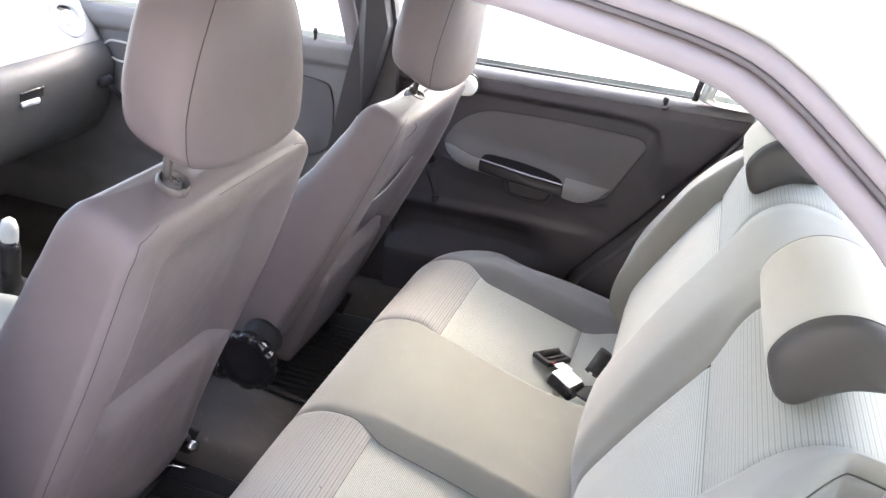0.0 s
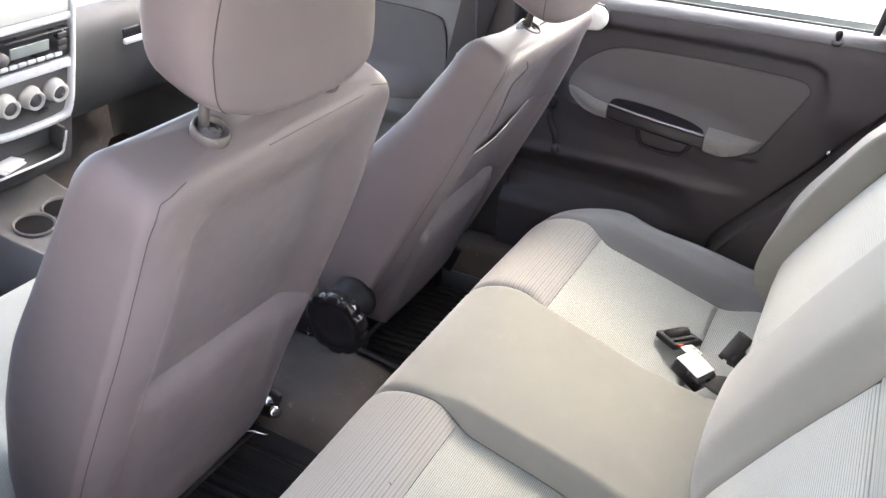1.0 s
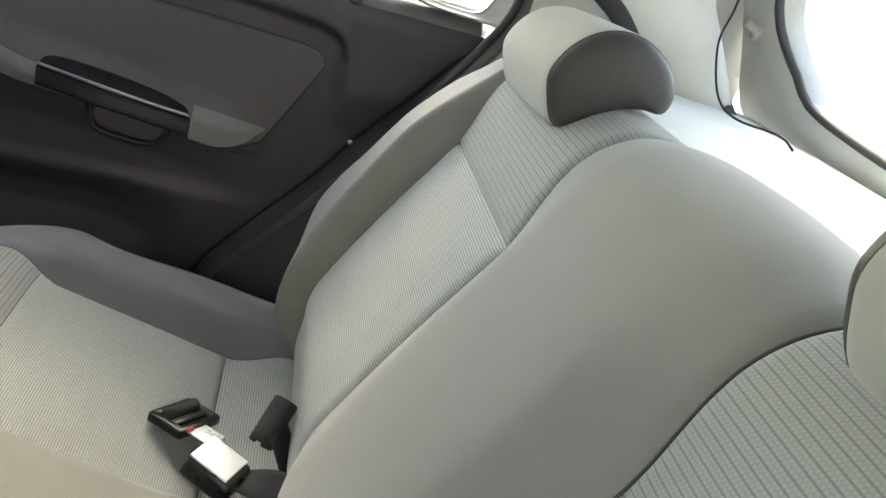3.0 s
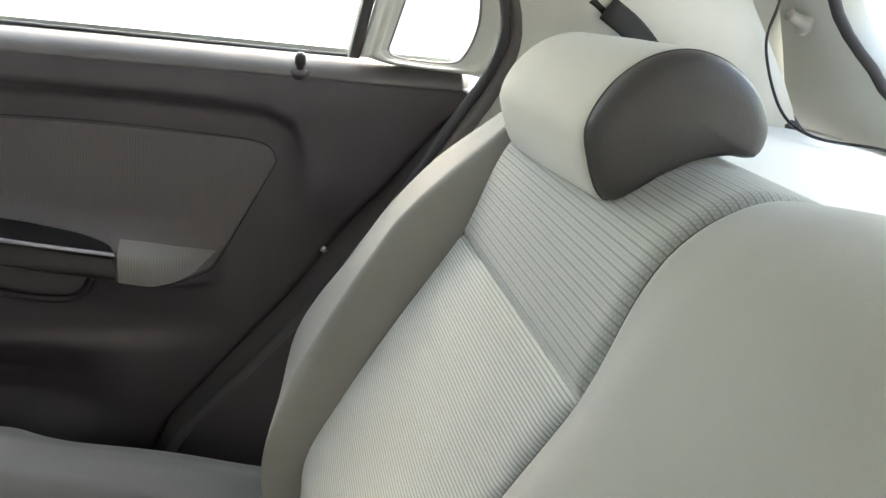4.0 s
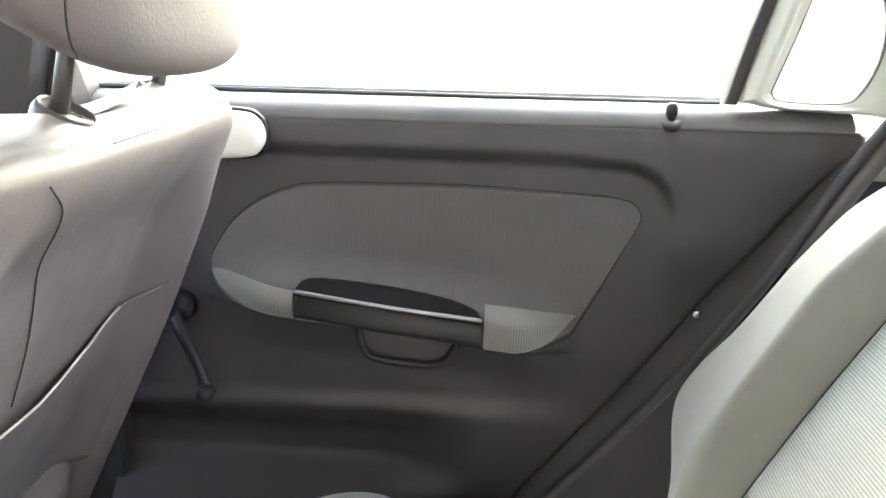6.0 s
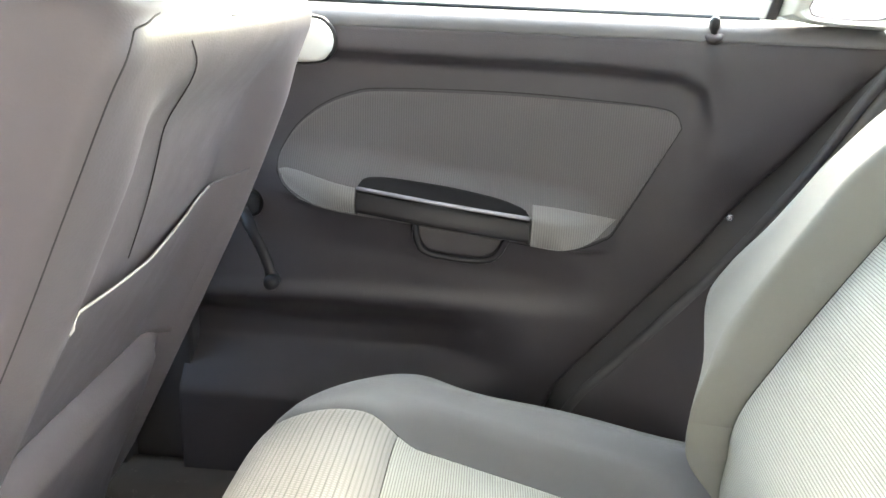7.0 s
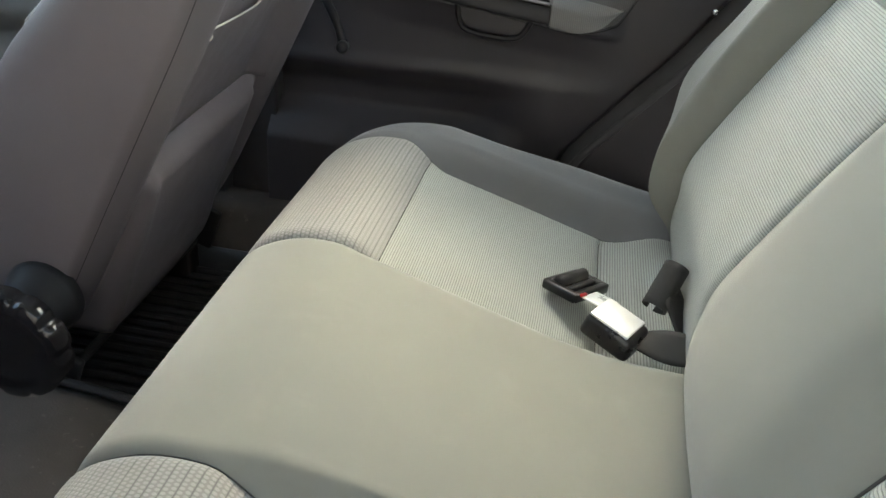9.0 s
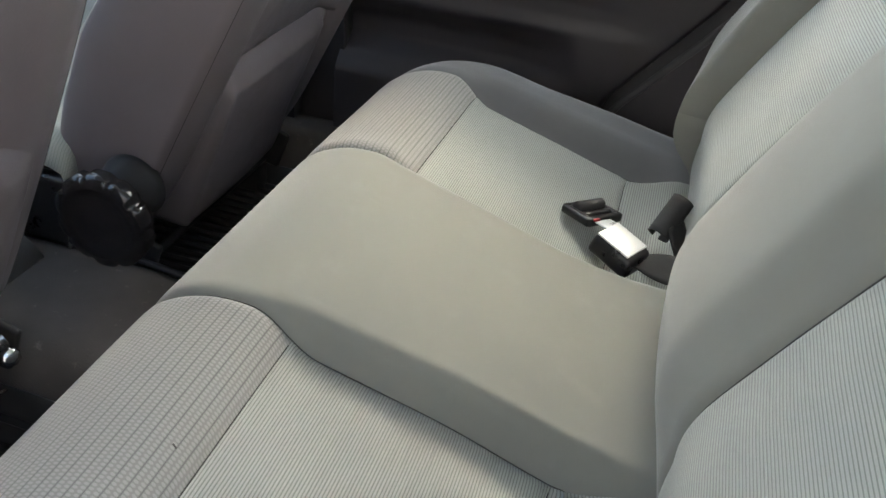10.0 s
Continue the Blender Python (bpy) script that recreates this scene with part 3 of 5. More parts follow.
LB = BACK.length
zone(back_surface, "centre_panel", -0.152, 0.152, 0, LB, M_CENTRE, rest, "plain grey-beige cloth panel", 30, 70)
for sg in (1, -1):
    zone(back_surface, "back_insert", sg * 0.152, sg * 0.452, 0, S_TOP, M_INSERT, rest, "pale ribbed cloth insert", 26, 44)
    zone(back_surface, "upper_panel", sg * 0.152, sg * 0.452, S_TOP, LB, M_UPPER, rest, "grey cloth with dark woven lines", 26, 34)
    zone(back_surface, "lower_bolster", sg * 0.452, sg * 0.70, 0, 0.26, M_BOLSTER_LIT, rest, "grey cloth bolster, lightened as if lit", 34, 26, edges=(1, 1, 1, 0))
    zone(back_surface, "side_bolster", sg * 0.452, sg * 0.622, 0.26, LB, M_BOLSTER_LIT, rest, "grey cloth bolster, lightened as if lit", 30, 50, edges=(1, 1, 0, 1))
    zone(back_surface, "bolster_flank", sg * 0.622, sg * 0.70, 0.26, LB, M_VINYL if sg > 0 else M_BOLSTER_LIT, rest, "smooth bolster flank", 12, 50, edges=(1, 1, 0, 1))
    for a, s0 in ((0.152, 0.02), (0.452, 0.02), (0.622, 0.27)):
        ss = np.linspace(s0, S_CREST + 0.075, 90)
        P, N = back_surface(np.full_like(ss, sg * a), ss)
        tube("piping", P - N * 0.0052, 0.0010, M_PIPE, rest, "dark piping cord", n=6)


def headrest_section(k):
    pts = [(0.600, 0.7050), (0.591, 0.7048), (0.583, 0.7125), (0.575, 0.730), (0.570, 0.752), (0.581, 0.777), (0.602, 0.796), (0.628, 0.804), (0.655, 0.800),
           (0.680, 0.784), (0.694, 0.761), (0.690, 0.741), (0.669, 0.740), (0.643, 0.734), (0.617, 0.7180), (0.608, 0.7100), (0.600, 0.7050)]
    q = spline(pts, 72)[:-1]
    c = np.array((0.632, 0.764))
    return c + (q - c) * k


def rear_headrest(y0, y1, dx=0.0, dz=0.0):
    ob = thing("rear_headrest", "low rounded beige headrest with dark grey ends on the rear bench", "headrest", "rear headrests", at=(0.63, (y0 + y1) / 2, 0.74))
    ks = [(0.0, 0.965), (0.003, 0.985), (0.008, 0.997), (0.016, 1.0)]
    ys = [(y0 + a, k) for a, k in ks] + [((y0 + y1) / 2, 1.012)] + [(y1 - a, k) for a, k in ks[::-1]]
    fall = lambda y: -0.008 * (y - y0) / (y1 - y0)
    P = np.array([[(x, y, z + fall(y)) for x, z in headrest_section(k)] for y, k in ys])
    sheet("cover", np.transpose(P, (1, 0, 2)), M_TRIMCLOTH, ob, "beige cloth cover", wrap=True, flip=True)
    for y, d in ((y0, 1), (y1, -1)):
        rows = [[(x, y + d * o, z + fall(y)) for x, z in headrest_section(k)] for k, o in ((0.966, 0.001), (0.955, -0.003), (0.925, -0.007), (0.86, -0.011), (0.72, -0.015), (0.45, -0.0175), (0.001, -0.018))]
        sheet("end_cap", np.transpose(np.array(rows), (1, 0, 2)), M_HEADCAP, ob, "dark grey vinyl end panel", wrap=True, flip=d < 0)
        tube("welt", [(x, y + d * 0.0005, z + fall(y)) for x, z in headrest_section(0.968)], 0.0006, M_PIPE, ob, "dark welt cord", n=6, closed=True, up=(0, 1, 0))
    for y in ((y0 * 0.7 + y1 * 0.3), (y0 * 0.3 + y1 * 0.7)):
        tube("post", [(0.655, y, 0.62), (0.640, y, 0.75)], 0.006, M_BLACK, ob)
    for c in ob.children:
        c.location += Vector((dx, 0, dz))
    return ob


M_TRIMCLOTH = cloth("headrest_cloth", (0.375, 0.370, 0.318))
rear_headrest(0.238, 0.432, 0.0, 0.002)
rear_headrest(-0.402, -0.206, 0.010, 0.036)


# ---- front seats ----
def front_seat(cy, ox, oz, side, pocket, yaw, tilt, label):
    """A front seat; (ox, cy, oz) is the middle of the backrest's rear face 0.60 m up; side is +1 where the recliner knob faces the tunnel to -y."""
    TILT = radians(tilt)
    ux, uz = math.sin(TILT), math.cos(TILT)
    H = 0.60
    bx, bz = ox - ux * H, oz - uz * H
    seat = thing("front_seat", label, "car seat", "front seats", at=(bx, cy, 0.08))

    def world_point(a, b, y):
        # a up along the back, b rearward from its face
        return np.stack([bx + ux * a + uz * b - yaw * y, cy + y, bz + uz * a - ux * b], -1)

    a_low = -0.012 if pocket else -0.045
    A = np.r_[np.linspace(a_low, 0.535, 44), 0.535 + 0.065 * np.sin(np.linspace(0, 1, 20)[1:] * math.pi / 2)]
    round_in = lambda a0: 1 - np.sqrt(np.clip(1 - np.clip((A - a0) / (0.6 - a0), 0, 1) ** 2, 0, 1))
    edge, edge_w = round_in(0.572), round_in(0.556)
    wide = 0.0 if pocket else 0.004
    W = np.interp(A, [-0.08, 0.08, 0.2, 0.36, 0.48, 0.54, 0.6], [0.205, 0.214, 0.216, 0.214, 0.209, 0.205, 0.200]) + wide * sm(0.55, 0.2, A) - 0.024 * edge_w
    D = np.interp(A, [0, 0.1, 0.2, 0.3, 0.43, 0.53, 0.6], [0.125, 0.138, 0.140, 0.128, 0.100, 0.088, 0.088] if pocket else [0.106, 0.114, 0.120, 0.120, 0.112, 0.106, 0.102])
    R = -0.010 * sm(0.36, 0.62, A) - 0.020 * edge - 0.25 * np.clip(0.03 - A, 0, 1) ** 1.3
    F = -D + 0.020 * edge_w
    TW = np.sin(np.linspace(-1, 1, 61) * math.pi / 2)

    def top_point(a, b, y):
        # between its shoulders the crest of the passenger back drops towards the front
        fall_ = 0.40 * np.clip(-b - 0.012, 0, 0.05) * sm(0.50, 0.60, a) * (1 - sm(0.2, 1.0, np.abs(y) / 0.2)) if pocket else 0.0
        return world_point(a - fall_, b, y)

    def rear(a, y):
        """Depth of the rear face: slightly hollow between two soft rolls."""
        w = np.interp(a, A, W)
        t = np.abs(y) / w
        e = np.interp(a, A, edge)
        b = np.interp(a, A, R)
        deep = sm(-0.05, 0.1, a) * sm(0.575, 0.50, a)
        b = b - 0.016 * (1 - sm(0.52, 0.76, t)) * deep
        b = b + 0.009 * np.exp(-((t - 0.80) / 0.10) ** 2) * (1 - e) * deep
        k = np.clip((t - 0.89) / 0.11, 0, 1)
        b = b - 0.015 * (1 - np.sqrt(np.clip(1 - k ** 2, 0, 1)))
        if pocket:
            b = b + np.interp(a, [0.05, 0.27, 0.41, 0.54], [0.014, 0.008, 0.004, 0.0]) * sm(0.58, 0.86, t) * (y > 0)
        return b

    back = np.stack([top_point(np.full(61, a), rear(np.full(61, a), w * TW), w * TW) for a, w in zip(A, W)])
    side_rows = {}
    for sg in (1, -1):
        rows, nose = [], []
        for a, w, f in zip(A, W, F):
            r = float(rear(np.array(a), np.array(sg * w)))
            d = r - f
            top = float(sm(0.6, 0.48, a))
            bol = (0.008 if pocket else 0.012) * math.exp(-((a - 0.26) / 0.16) ** 2)
            c = [(w, r), (w * 1.001, r - d * 0.08), (w * 1.004, r - d * 0.30), (w * 1.006, r - d * 0.55),
                 (w * 1.0, r - d * 0.82 - bol * 0.6), (w * 0.965, f - bol), (w * 0.90, f - bol - d * 0.08 * top), (w * 0.80, f - bol * 0.9 - d * 0.05 * top), (w * 0.70, f), (w * 0.35, f), (0.0, f)]
            if pocket and sg > 0:
                flare = 0.010 * float(sm(0.54, 0.38, a))
                c = [(y + flare * g, b) for (y, b), g in zip(c, (0, 0.45, 1, 1, 1, 0.9, 0.8, 0.5, 0.2, 0, 0))]
            line = spline(c, 36)
            nose.append(world_point(a, line[:26, 1].min(), sg * line[int(np.argmin(line[:26, 1])), 0]))
            rows.append([top_point(a, b, sg * y) for y, b in line])
        side_rows[sg] = np.array(rows)
        # Rim highlight of the tunnel-side edge, modelled as a pale cord.
        if pocket and sg < 0:
            tube("edge_highlight", nose[12:-14], 0.0020, M_PALE_CORD, seat, "pale cord drawn as the edge highlight", n=6)
        w9 = W * 0.965
        line = [top_point(a, rear(np.array(a), np.array(sg * w)), sg * w) for a, w in zip(A[4:-9], w9[4:-9])]
        crest = spline([(W[-9] * 0.965, A[-9]), (W[-7] * 0.955, A[-7]), (W[-5] * 0.88, A[-5]), (W[-4] * 0.82, A[-4])], 18)
        line += [top_point(a, rear(np.array(a), np.array(sg * y)), sg * y) for y, a in crest[1:]]
        tube("seam", np.array(line), 0.0006, M_SEAM, seat, "dark stitched seam", n=5)
    # one skin from the left front edge round the back to the right front edge, closed over the top
    skin = np.concatenate([side_rows[-1][:, ::-1], back[:, 1:-1], side_rows[1]], 1)
    mid = top_point(0.6035, (R[-1] + F[-1]) / 2, 0.0)
    lid = [mid + (skin[-1] - mid) * k + np.array([ux, 0, uz]) * 0.0035 * (1 - k) * k * 2 for k in (0.93, 0.80, 0.6, 0.35, 0.05)]
    skin = np.concatenate([skin, np.array(lid)], 0)
    sheet("back_cover", np.transpose(skin, (1, 0, 2)), M_VINYL, seat, "smooth taupe vinyl back cover", thick=0.003)
    y_f = np.linspace(-1, 1, 15)
    fr = np.stack([np.stack([world_point(a, f - 0.004, w * 0.70 * t) for t in y_f]) for a, w, f in zip(A, W, F)])
    s_uv = np.stack([np.tile(y_f * 0.15, (len(A), 1)), np.tile(A[:, None], (1, 15))], -1)
    sheet("front_panel", fr[:40], M_INSERT, seat, "ribbed cloth front panel", uv=s_uv[:40], thick=0.003)
    stitch = np.linspace(-0.04, 0.13, 30)
    tube("top_seam", top_point(np.full(30, A[-6]), rear(np.full(30, A[-6]), stitch), stitch), 0.0005, M_SEAM, seat, n=4)

    def patch(name, y0, y1, lo, hi, lift, label_, fade=0.02, hem=False):
        """A sewn-on piece of the back: it rises out of the cover along its edges."""
        ys = np.linspace(y0, y1, 44)
        rows = []
        for q in np.r_[np.linspace(0, 0.94, 26), 0.965, 0.985, 1.0]:
            a = lo(ys) + (hi(ys) - lo(ys)) * q
            rim = sm(0, fade, ys - y0) * sm(0, fade, y1 - ys)
            top_rim = 1.0 if hem else sm(1.0, 0.965, q)
            rows.append(world_point(a, rear(a, ys) - 0.0025 + (0.0025 + lift(ys, q)) * rim * top_rim, ys))
        sheet(name, np.array(rows), M_VINYL, seat, label_, flip=True, thick=0.0015)
        return rows

    # lower flap of the back cover, its upper edge slanting
    if not pocket:
        patch("lower_flap", -0.172, 0.185, lambda y: 0 * y + a_low + 0.003, lambda y: np.interp(y, [-0.18, -0.07, 0.09, 0.2], [0.284, 0.270, 0.258, 0.246]),
              lambda y, q: 0.003 + 0.016 * sm(1.0, 0.91, q) + 0.024 * (1 - q ** 2) * (1 - (np.abs(y) / 0.23) ** 3), "taupe vinyl flap", 0.055)
    else:
        patch("lower_flap", -0.165, 0.150, lambda y: 0 * y + a_low + 0.003, lambda y: np.interp(y, [-0.16, -0.10, 0.0, 0.10, 0.14], [0.228, 0.230, 0.236, 0.244, 0.250]),
              lambda y, q: 0.004 + 0.018 * sm(1.0, 0.90, q) + 0.022 * (1 - q ** 2) * (1 - ((y + 0.04) / 0.20) ** 2 * 0.4), "taupe vinyl flap", 0.03)
        hem = lambda y: np.interp(y, [-0.2, -0.12, 0.0, 0.07, 0.128, 0.17], [0.394, 0.387, 0.383, 0.400, 0.422, 0.446])
        rows = patch("map_pocket", -0.160, 0.165, lambda y: 0.24 + 0 * y, hem,
                     lambda y, q: 0.003 + 0.007 * q ** 1.5 * np.clip(1 - ((y + 0.06) / 0.15) ** 2, 0, 1), "slack vinyl map pocket", 0.025, hem=True)
        tube("pocket_hem", rows[-1][2:-7], 0.0011, M_PALE_CORD, seat, "pale elastic hem", n=6)
        pt = spline([(-0.117, 0.584), (-0.092, 0.562), (-0.070, 0.525), (-0.052, 0.485), (-0.038, 0.445), (-0.026, 0.390)], 40)
        tube("pocket_seam", top_point(pt[:, 1], rear(pt[:, 1], pt[:, 0]) + 0.0003, pt[:, 0]), 0.0006, M_SEAM, seat, "dark stitched seam", n=5)
    # headrest
    HW, HT, HD = 0.131, 0.114, 0.054
    cz, cb, cs = (0.752, -0.084, -0.022) if pocket else (0.754, -0.092, -0.010)
    th, ph = np.linspace(0, 2 * math.pi, 65), np.linspace(-math.pi / 2, math.pi / 2, 35)
    sp = lambda v, e: np.sign(v) * np.abs(v) ** e

    def head(T, hh):
        """Rounded box, fullest below the middle."""
        low = hh < 0
        wv = np.where(low, (1 - np.abs(hh) ** 11) ** 0.30, (1 - np.abs(hh) ** 2.3) ** 0.52)
        slim = 1 - 0.01 * np.clip(-hh, 0, 1) ** 2 - 0.30 * np.clip(hh + 0.45, 0, 1.45) ** 1.3
        yy = HW * wv * sp(np.cos(T), 0.55) * slim
        bb = HD * wv * sp(np.sin(T), 0.55) - 0.008 * (yy / HW) ** 2 - 0.36 * HT * hh + 0.05 * yy
        return world_point(cz + HT * hh + 0.010 * np.clip(-hh, 0, 1) ** 3 * (yy / HW) ** 2, cb + bb, yy + cs)

    T, Ph = np.meshgrid(th, ph, indexing="ij")
    sheet("headrest", head(T, sp(np.sin(Ph), 0.85)), M_VINYL, seat, "rounded taupe vinyl headrest", flip=True)
    for ang in (0.62, math.pi - 0.62):
        q = np.linspace(-0.93, 0.97, 44)
        line = head(np.full(44, ang), q)
        tube("headrest_seam", line + np.array([uz, 0, -ux]) * 0.0002, 0.0006, M_SEAM, seat, n=5)
    for y in (-0.030, 0.116) if pocket else (-0.090, 0.090):
        tube("post", world_point(np.array([0.57, 0.66]), np.array([-0.052, -0.075]), np.array([y, y])), 0.0055, M_STEELDARK, seat, "dull steel headrest post")
        g0 = Vector(world_point(0.588 if pocket else 0.607, -0.053, y).tolist())
        m = Matrix.Translation(g0) @ pose(0, 0, 0, 0, math.degrees(TILT), 0)
        turned("post_guide", [(0.0190, -0.014), (0.0195, 0.001), (0.0185, 0.005), (0.0170, 0.0065), (0.0158, 0.005), (0.0150, -0.001), (0.0105, -0.001), (0.010, 0.003), (0, 0.003)], m, M_GUIDE, seat, "grey plastic post guide")
    # cushion
    CP = spline([(-0.10, 0.0), (-0.09, 0.07), (-0.13, 0.090), (-0.22, 0.098), (-0.36, 0.108), (-0.44, 0.098), (-0.47, 0.06), (-0.46, 0.0)], 40)
    t = np.linspace(-1, 1, 31)
    rows = []
    for x, z in CP:
        rows.append([(bx + 0.02 + x, cy + 0.235 * q, bz + z + 0.03 * sm(0.62, 0.85, abs(q)) * (z > 0.05) - 0.10 * np.clip(abs(q) - 0.88, 0, 1) ** 1.5 * 8) for q in t])
    uvc = np.stack([np.tile(t * 0.235, (40, 1)), np.tile(np.linspace(0, 0.8, 40)[:, None], (1, 31))], -1)
    sheet("seat_cushion", np.array(rows), M_UPPER, seat, "grey ribbed cloth cushion", uv=uvc, thick=0.004, flip=True)
    for sg in (1, -1):
        block("side_valance", (0.38, 0.022, 0.10), pose(bx - 0.26, cy + sg * 0.225, bz + 0.02), M_BLACK, seat, bevel=0.008)
        tube("seat_rail", [(bx - 0.03, cy + sg * 0.185, 0.10), (bx - 0.42, cy + sg * 0.185, 0.125)], 0.012, M_RAIL, seat, "dull black rail", n=8)
        block("rail_foot", (0.05, 0.035, 0.05), pose(bx - 0.05, cy + sg * 0.185, 0.080), M_RAIL, seat, bevel=0.004)
        block("frame_bracket", (0.07, 0.010, 0.07), pose(bx - 0.02, cy + sg * 0.19, bz - 0.05, 0, 20, 0), M_RAIL, seat, bevel=0.004)
    tube("cross_bar", [(bx - 0.02, cy - 0.18, 0.125), (bx - 0.02, cy + 0.18, 0.125)], 0.006, M_RAIL, seat, n=8)
    for dx, dy, dz in () if pocket else ((0.0, 0.0, 0.0), (0.02, -0.012, -0.006)):
        bolt = Matrix.Translation((bx + 0.0 + dx, cy + 0.185 + dy, bz - 0.045 + dz)) @ pose(0, 0, 0, 25, 55, 0)
        turned("frame_bolt", [(0.008, -0.016), (0.008, 0.0), (0.011, 0.001), (0.011, 0.006), (0.006, 0.008), (0, 0.008)], bolt, M_STEEL, seat, "bright frame bolt", n=8)
    bent = None if pocket else spline([(bx - 0.035, cy + 0.02, bz - 0.075), (bx - 0.012, cy + 0.10, bz - 0.085), (bx + 0.012, cy + 0.135, bz - 0.088), (bx + 0.02, cy + 0.128, bz - 0.078), (bx + 0.035, cy + 0.142, bz - 0.084), (bx + 0.05, cy + 0.148, bz - 0.088), (bx + 0.048, cy + 0.160, bz - 0.095)], 36)
    if not pocket:
        tube("release_wire", bent - np.array([0.030, 0.0, -0.006]), 0.0022, M_STEEL, seat, "bright bent release wire", n=6)
    # recliner knob on the tunnel side
    if side:
        c = Vector((-0.211, 0.060, 0.270))
        m = Matrix.Translation(c) @ pose(0, 0, 0, 90 * side, 0, 0)
        bm = bmesh.new()
        rings = []
        prof = ((0.050, -0.010, 0.3), (0.057, -0.008, 0.8), (0.060, -0.005, 1.0), (0.060, 0.011, 1.0), (0.0585, 0.014, 1.0), (0.054, 0.0165, 0.8), (0.046, 0.0175, 0.15), (0.043, 0.0165, 0), (0.030, 0.0160, 0), (0.0, 0.0160, 0))
        for r, hgt, sc in prof:
            ring = []
            for i in range(120):
                w = 2 * math.pi * i / 120
                lobe = 1 - 0.075 * sc * (0.5 + 0.5 * math.cos(w * 10)) ** 5
                ring.append(bm.verts.new(m @ Vector((r * lobe * math.cos(w), r * lobe * math.sin(w), hgt))))
            rings.append(ring)
        for p, q in zip(rings, rings[1:]):
            for i in range(120):
                bm.faces.new((p[i], p[(i + 1) % 120], q[(i + 1) % 120], q[i]))
        bm.faces.new(rings[0][::-1])
        bmesh.ops.remove_doubles(bm, verts=bm.verts, dist=1e-6)
        part("recliner_knob", bm, M_KNOB, seat, "black scalloped recliner knob")
        turned("knob_collar", [(0.042, 0.0), (0.039, 0.012), (0.033, 0.030), (0.028, 0.050), (0.027, 0.068), (0.0, 0.068)], Matrix.Translation((c.x - 0.012, c.y + 0.074, c.z + 0.006)) @ pose(0, 0, 0, 90, 0, 0), M_HINGE, seat, "dark hinge shroud", n=40)
    return seat


M_GUIDE = plain("guide_plastic", (0.12, 0.11, 0.108), 0.25, bump=0.05)
M_SEAM = plain("seam_taupe", (0.05, 0.043, 0.042), 0.8, bump=0)
M_STEELDARK = plain("dull_steel", (0.10, 0.095, 0.095), 0.4, 0.3, bump=0)
# Door cloth toned lighter for the light the arm pads catch.
M_PAD_LIT = woven("arm_pad_cloth_lit", (0.250, 0.242, 0.236), (0.190, 0.183, 0.179), 0.0027, 0.3, 0.0, 0.4)
M_GROOVE = plain("groove_plastic", (0.03, 0.028, 0.03), 0.7, bump=0, spec=0.2)
M_HINGE = plain("hinge_shroud", (0.018, 0.016, 0.016), 0.6, grain=700.0)
M_RAIL = plain("rail_black", (0.022, 0.021, 0.021), 0.5, 0.0, bump=0.2)
M_KNOB = plain("knob_black", (0.014, 0.013, 0.014), 0.16, bump=0.05)
front_seat(-0.268, -0.006, 0.772, 0, False, 0.0, 24.5, "driver seat in taupe vinyl with its headrest up")
front_seat(0.345, 0.043, 0.734, 1, True, 0.0, 27.5, "passenger seat in taupe vinyl with a slack map pocket")


# ---- right-hand rear door ----
door = thing("rear_door", "closed rear door with dark plastic panel and grey cloth insert", "car door", at=(0.2, 0.70, 0.12))
DOOR_EDGE_Z = [0.10, 0.20, 0.297, 0.36, 0.458, 0.56, 0.670, 0.690, 0.704, 0.712]
DOOR_EDGE_X = [0.245, 0.262, 0.300, 0.352, 0.432, 0.502, 0.588, 0.611, 0.619, 0.612]


def handle_z(x):
    return np.interp(x, [-0.05, 0.051, 0.24, 0.34], [0.553, 0.542, 0.519, 0.505])


def door_y(X, Z):
    """Depth of the moulded door panel."""
    y = 0.668 + 0 * X
    ridge = np.interp(X, [-0.2, 0.022, 0.30, 0.387, 0.415, 0.432], [0.678, 0.677, 0.674, 0.668, 0.655, 0.615])
    inside = 1 - sm(0.405, 0.440, X)
    y = y - 0.014 * sm(-0.006, 0.010, Z - ridge) * inside - 0.012 * sm(0.40, 0.44, X) * sm(0.52, 0.60, Z)
    y = y + 0.006 * sm(0.680, 0.714, Z) ** 2
    hz = handle_z(X)
    arm = sm(-0.075, 0.035, X) * (1 - sm(0.268, 0.350, X))
    d = Z - hz
    y = y - arm * 0.047 * sm(0.034, -0.002, d) * (sm(-0.041, -0.031, d) * 0.7 + 0.3 * sm(-0.090, -0.035, d))
    y = y - 0.020 * (1 - sm(0.385, 0.415, Z)) * (1 - sm(0.20, 0.40, X)) * 0.4
    well = sm(0.285, 0.325, Z) * (1 - sm(0.345, 0.400, Z)) * (1 - sm(0.12, 0.255, X))
    y = y + 0.034 * well
    y = y - 0.020 * (1 - sm(0.262, 0.292, Z)) * (1 - sm(0.10, 0.24, X))
    return y


n_z, n_x = 150, 170
zz = np.linspace(0.10, 0.710, n_z)
rows = []
for z in zz:
    x1 = np.interp(z, DOOR_EDGE_Z, DOOR_EDGE_X)
    xs = np.linspace(-0.175, x1, n_x)
    ys = door_y(xs, np.full_like(xs, z)) + 0.030 * sm(x1 - 0.022, x1, xs) ** 2
    rows.append(np.stack([xs, ys, np.full_like(xs, z)], -1))
last = rows[-1].copy()
for dy, dz in ((0.006, 0.002), (0.010, 0.001)):
    more = last.copy()
    more[:, 1] += dy
    more[:, 2] += dz
    rows.append(more)
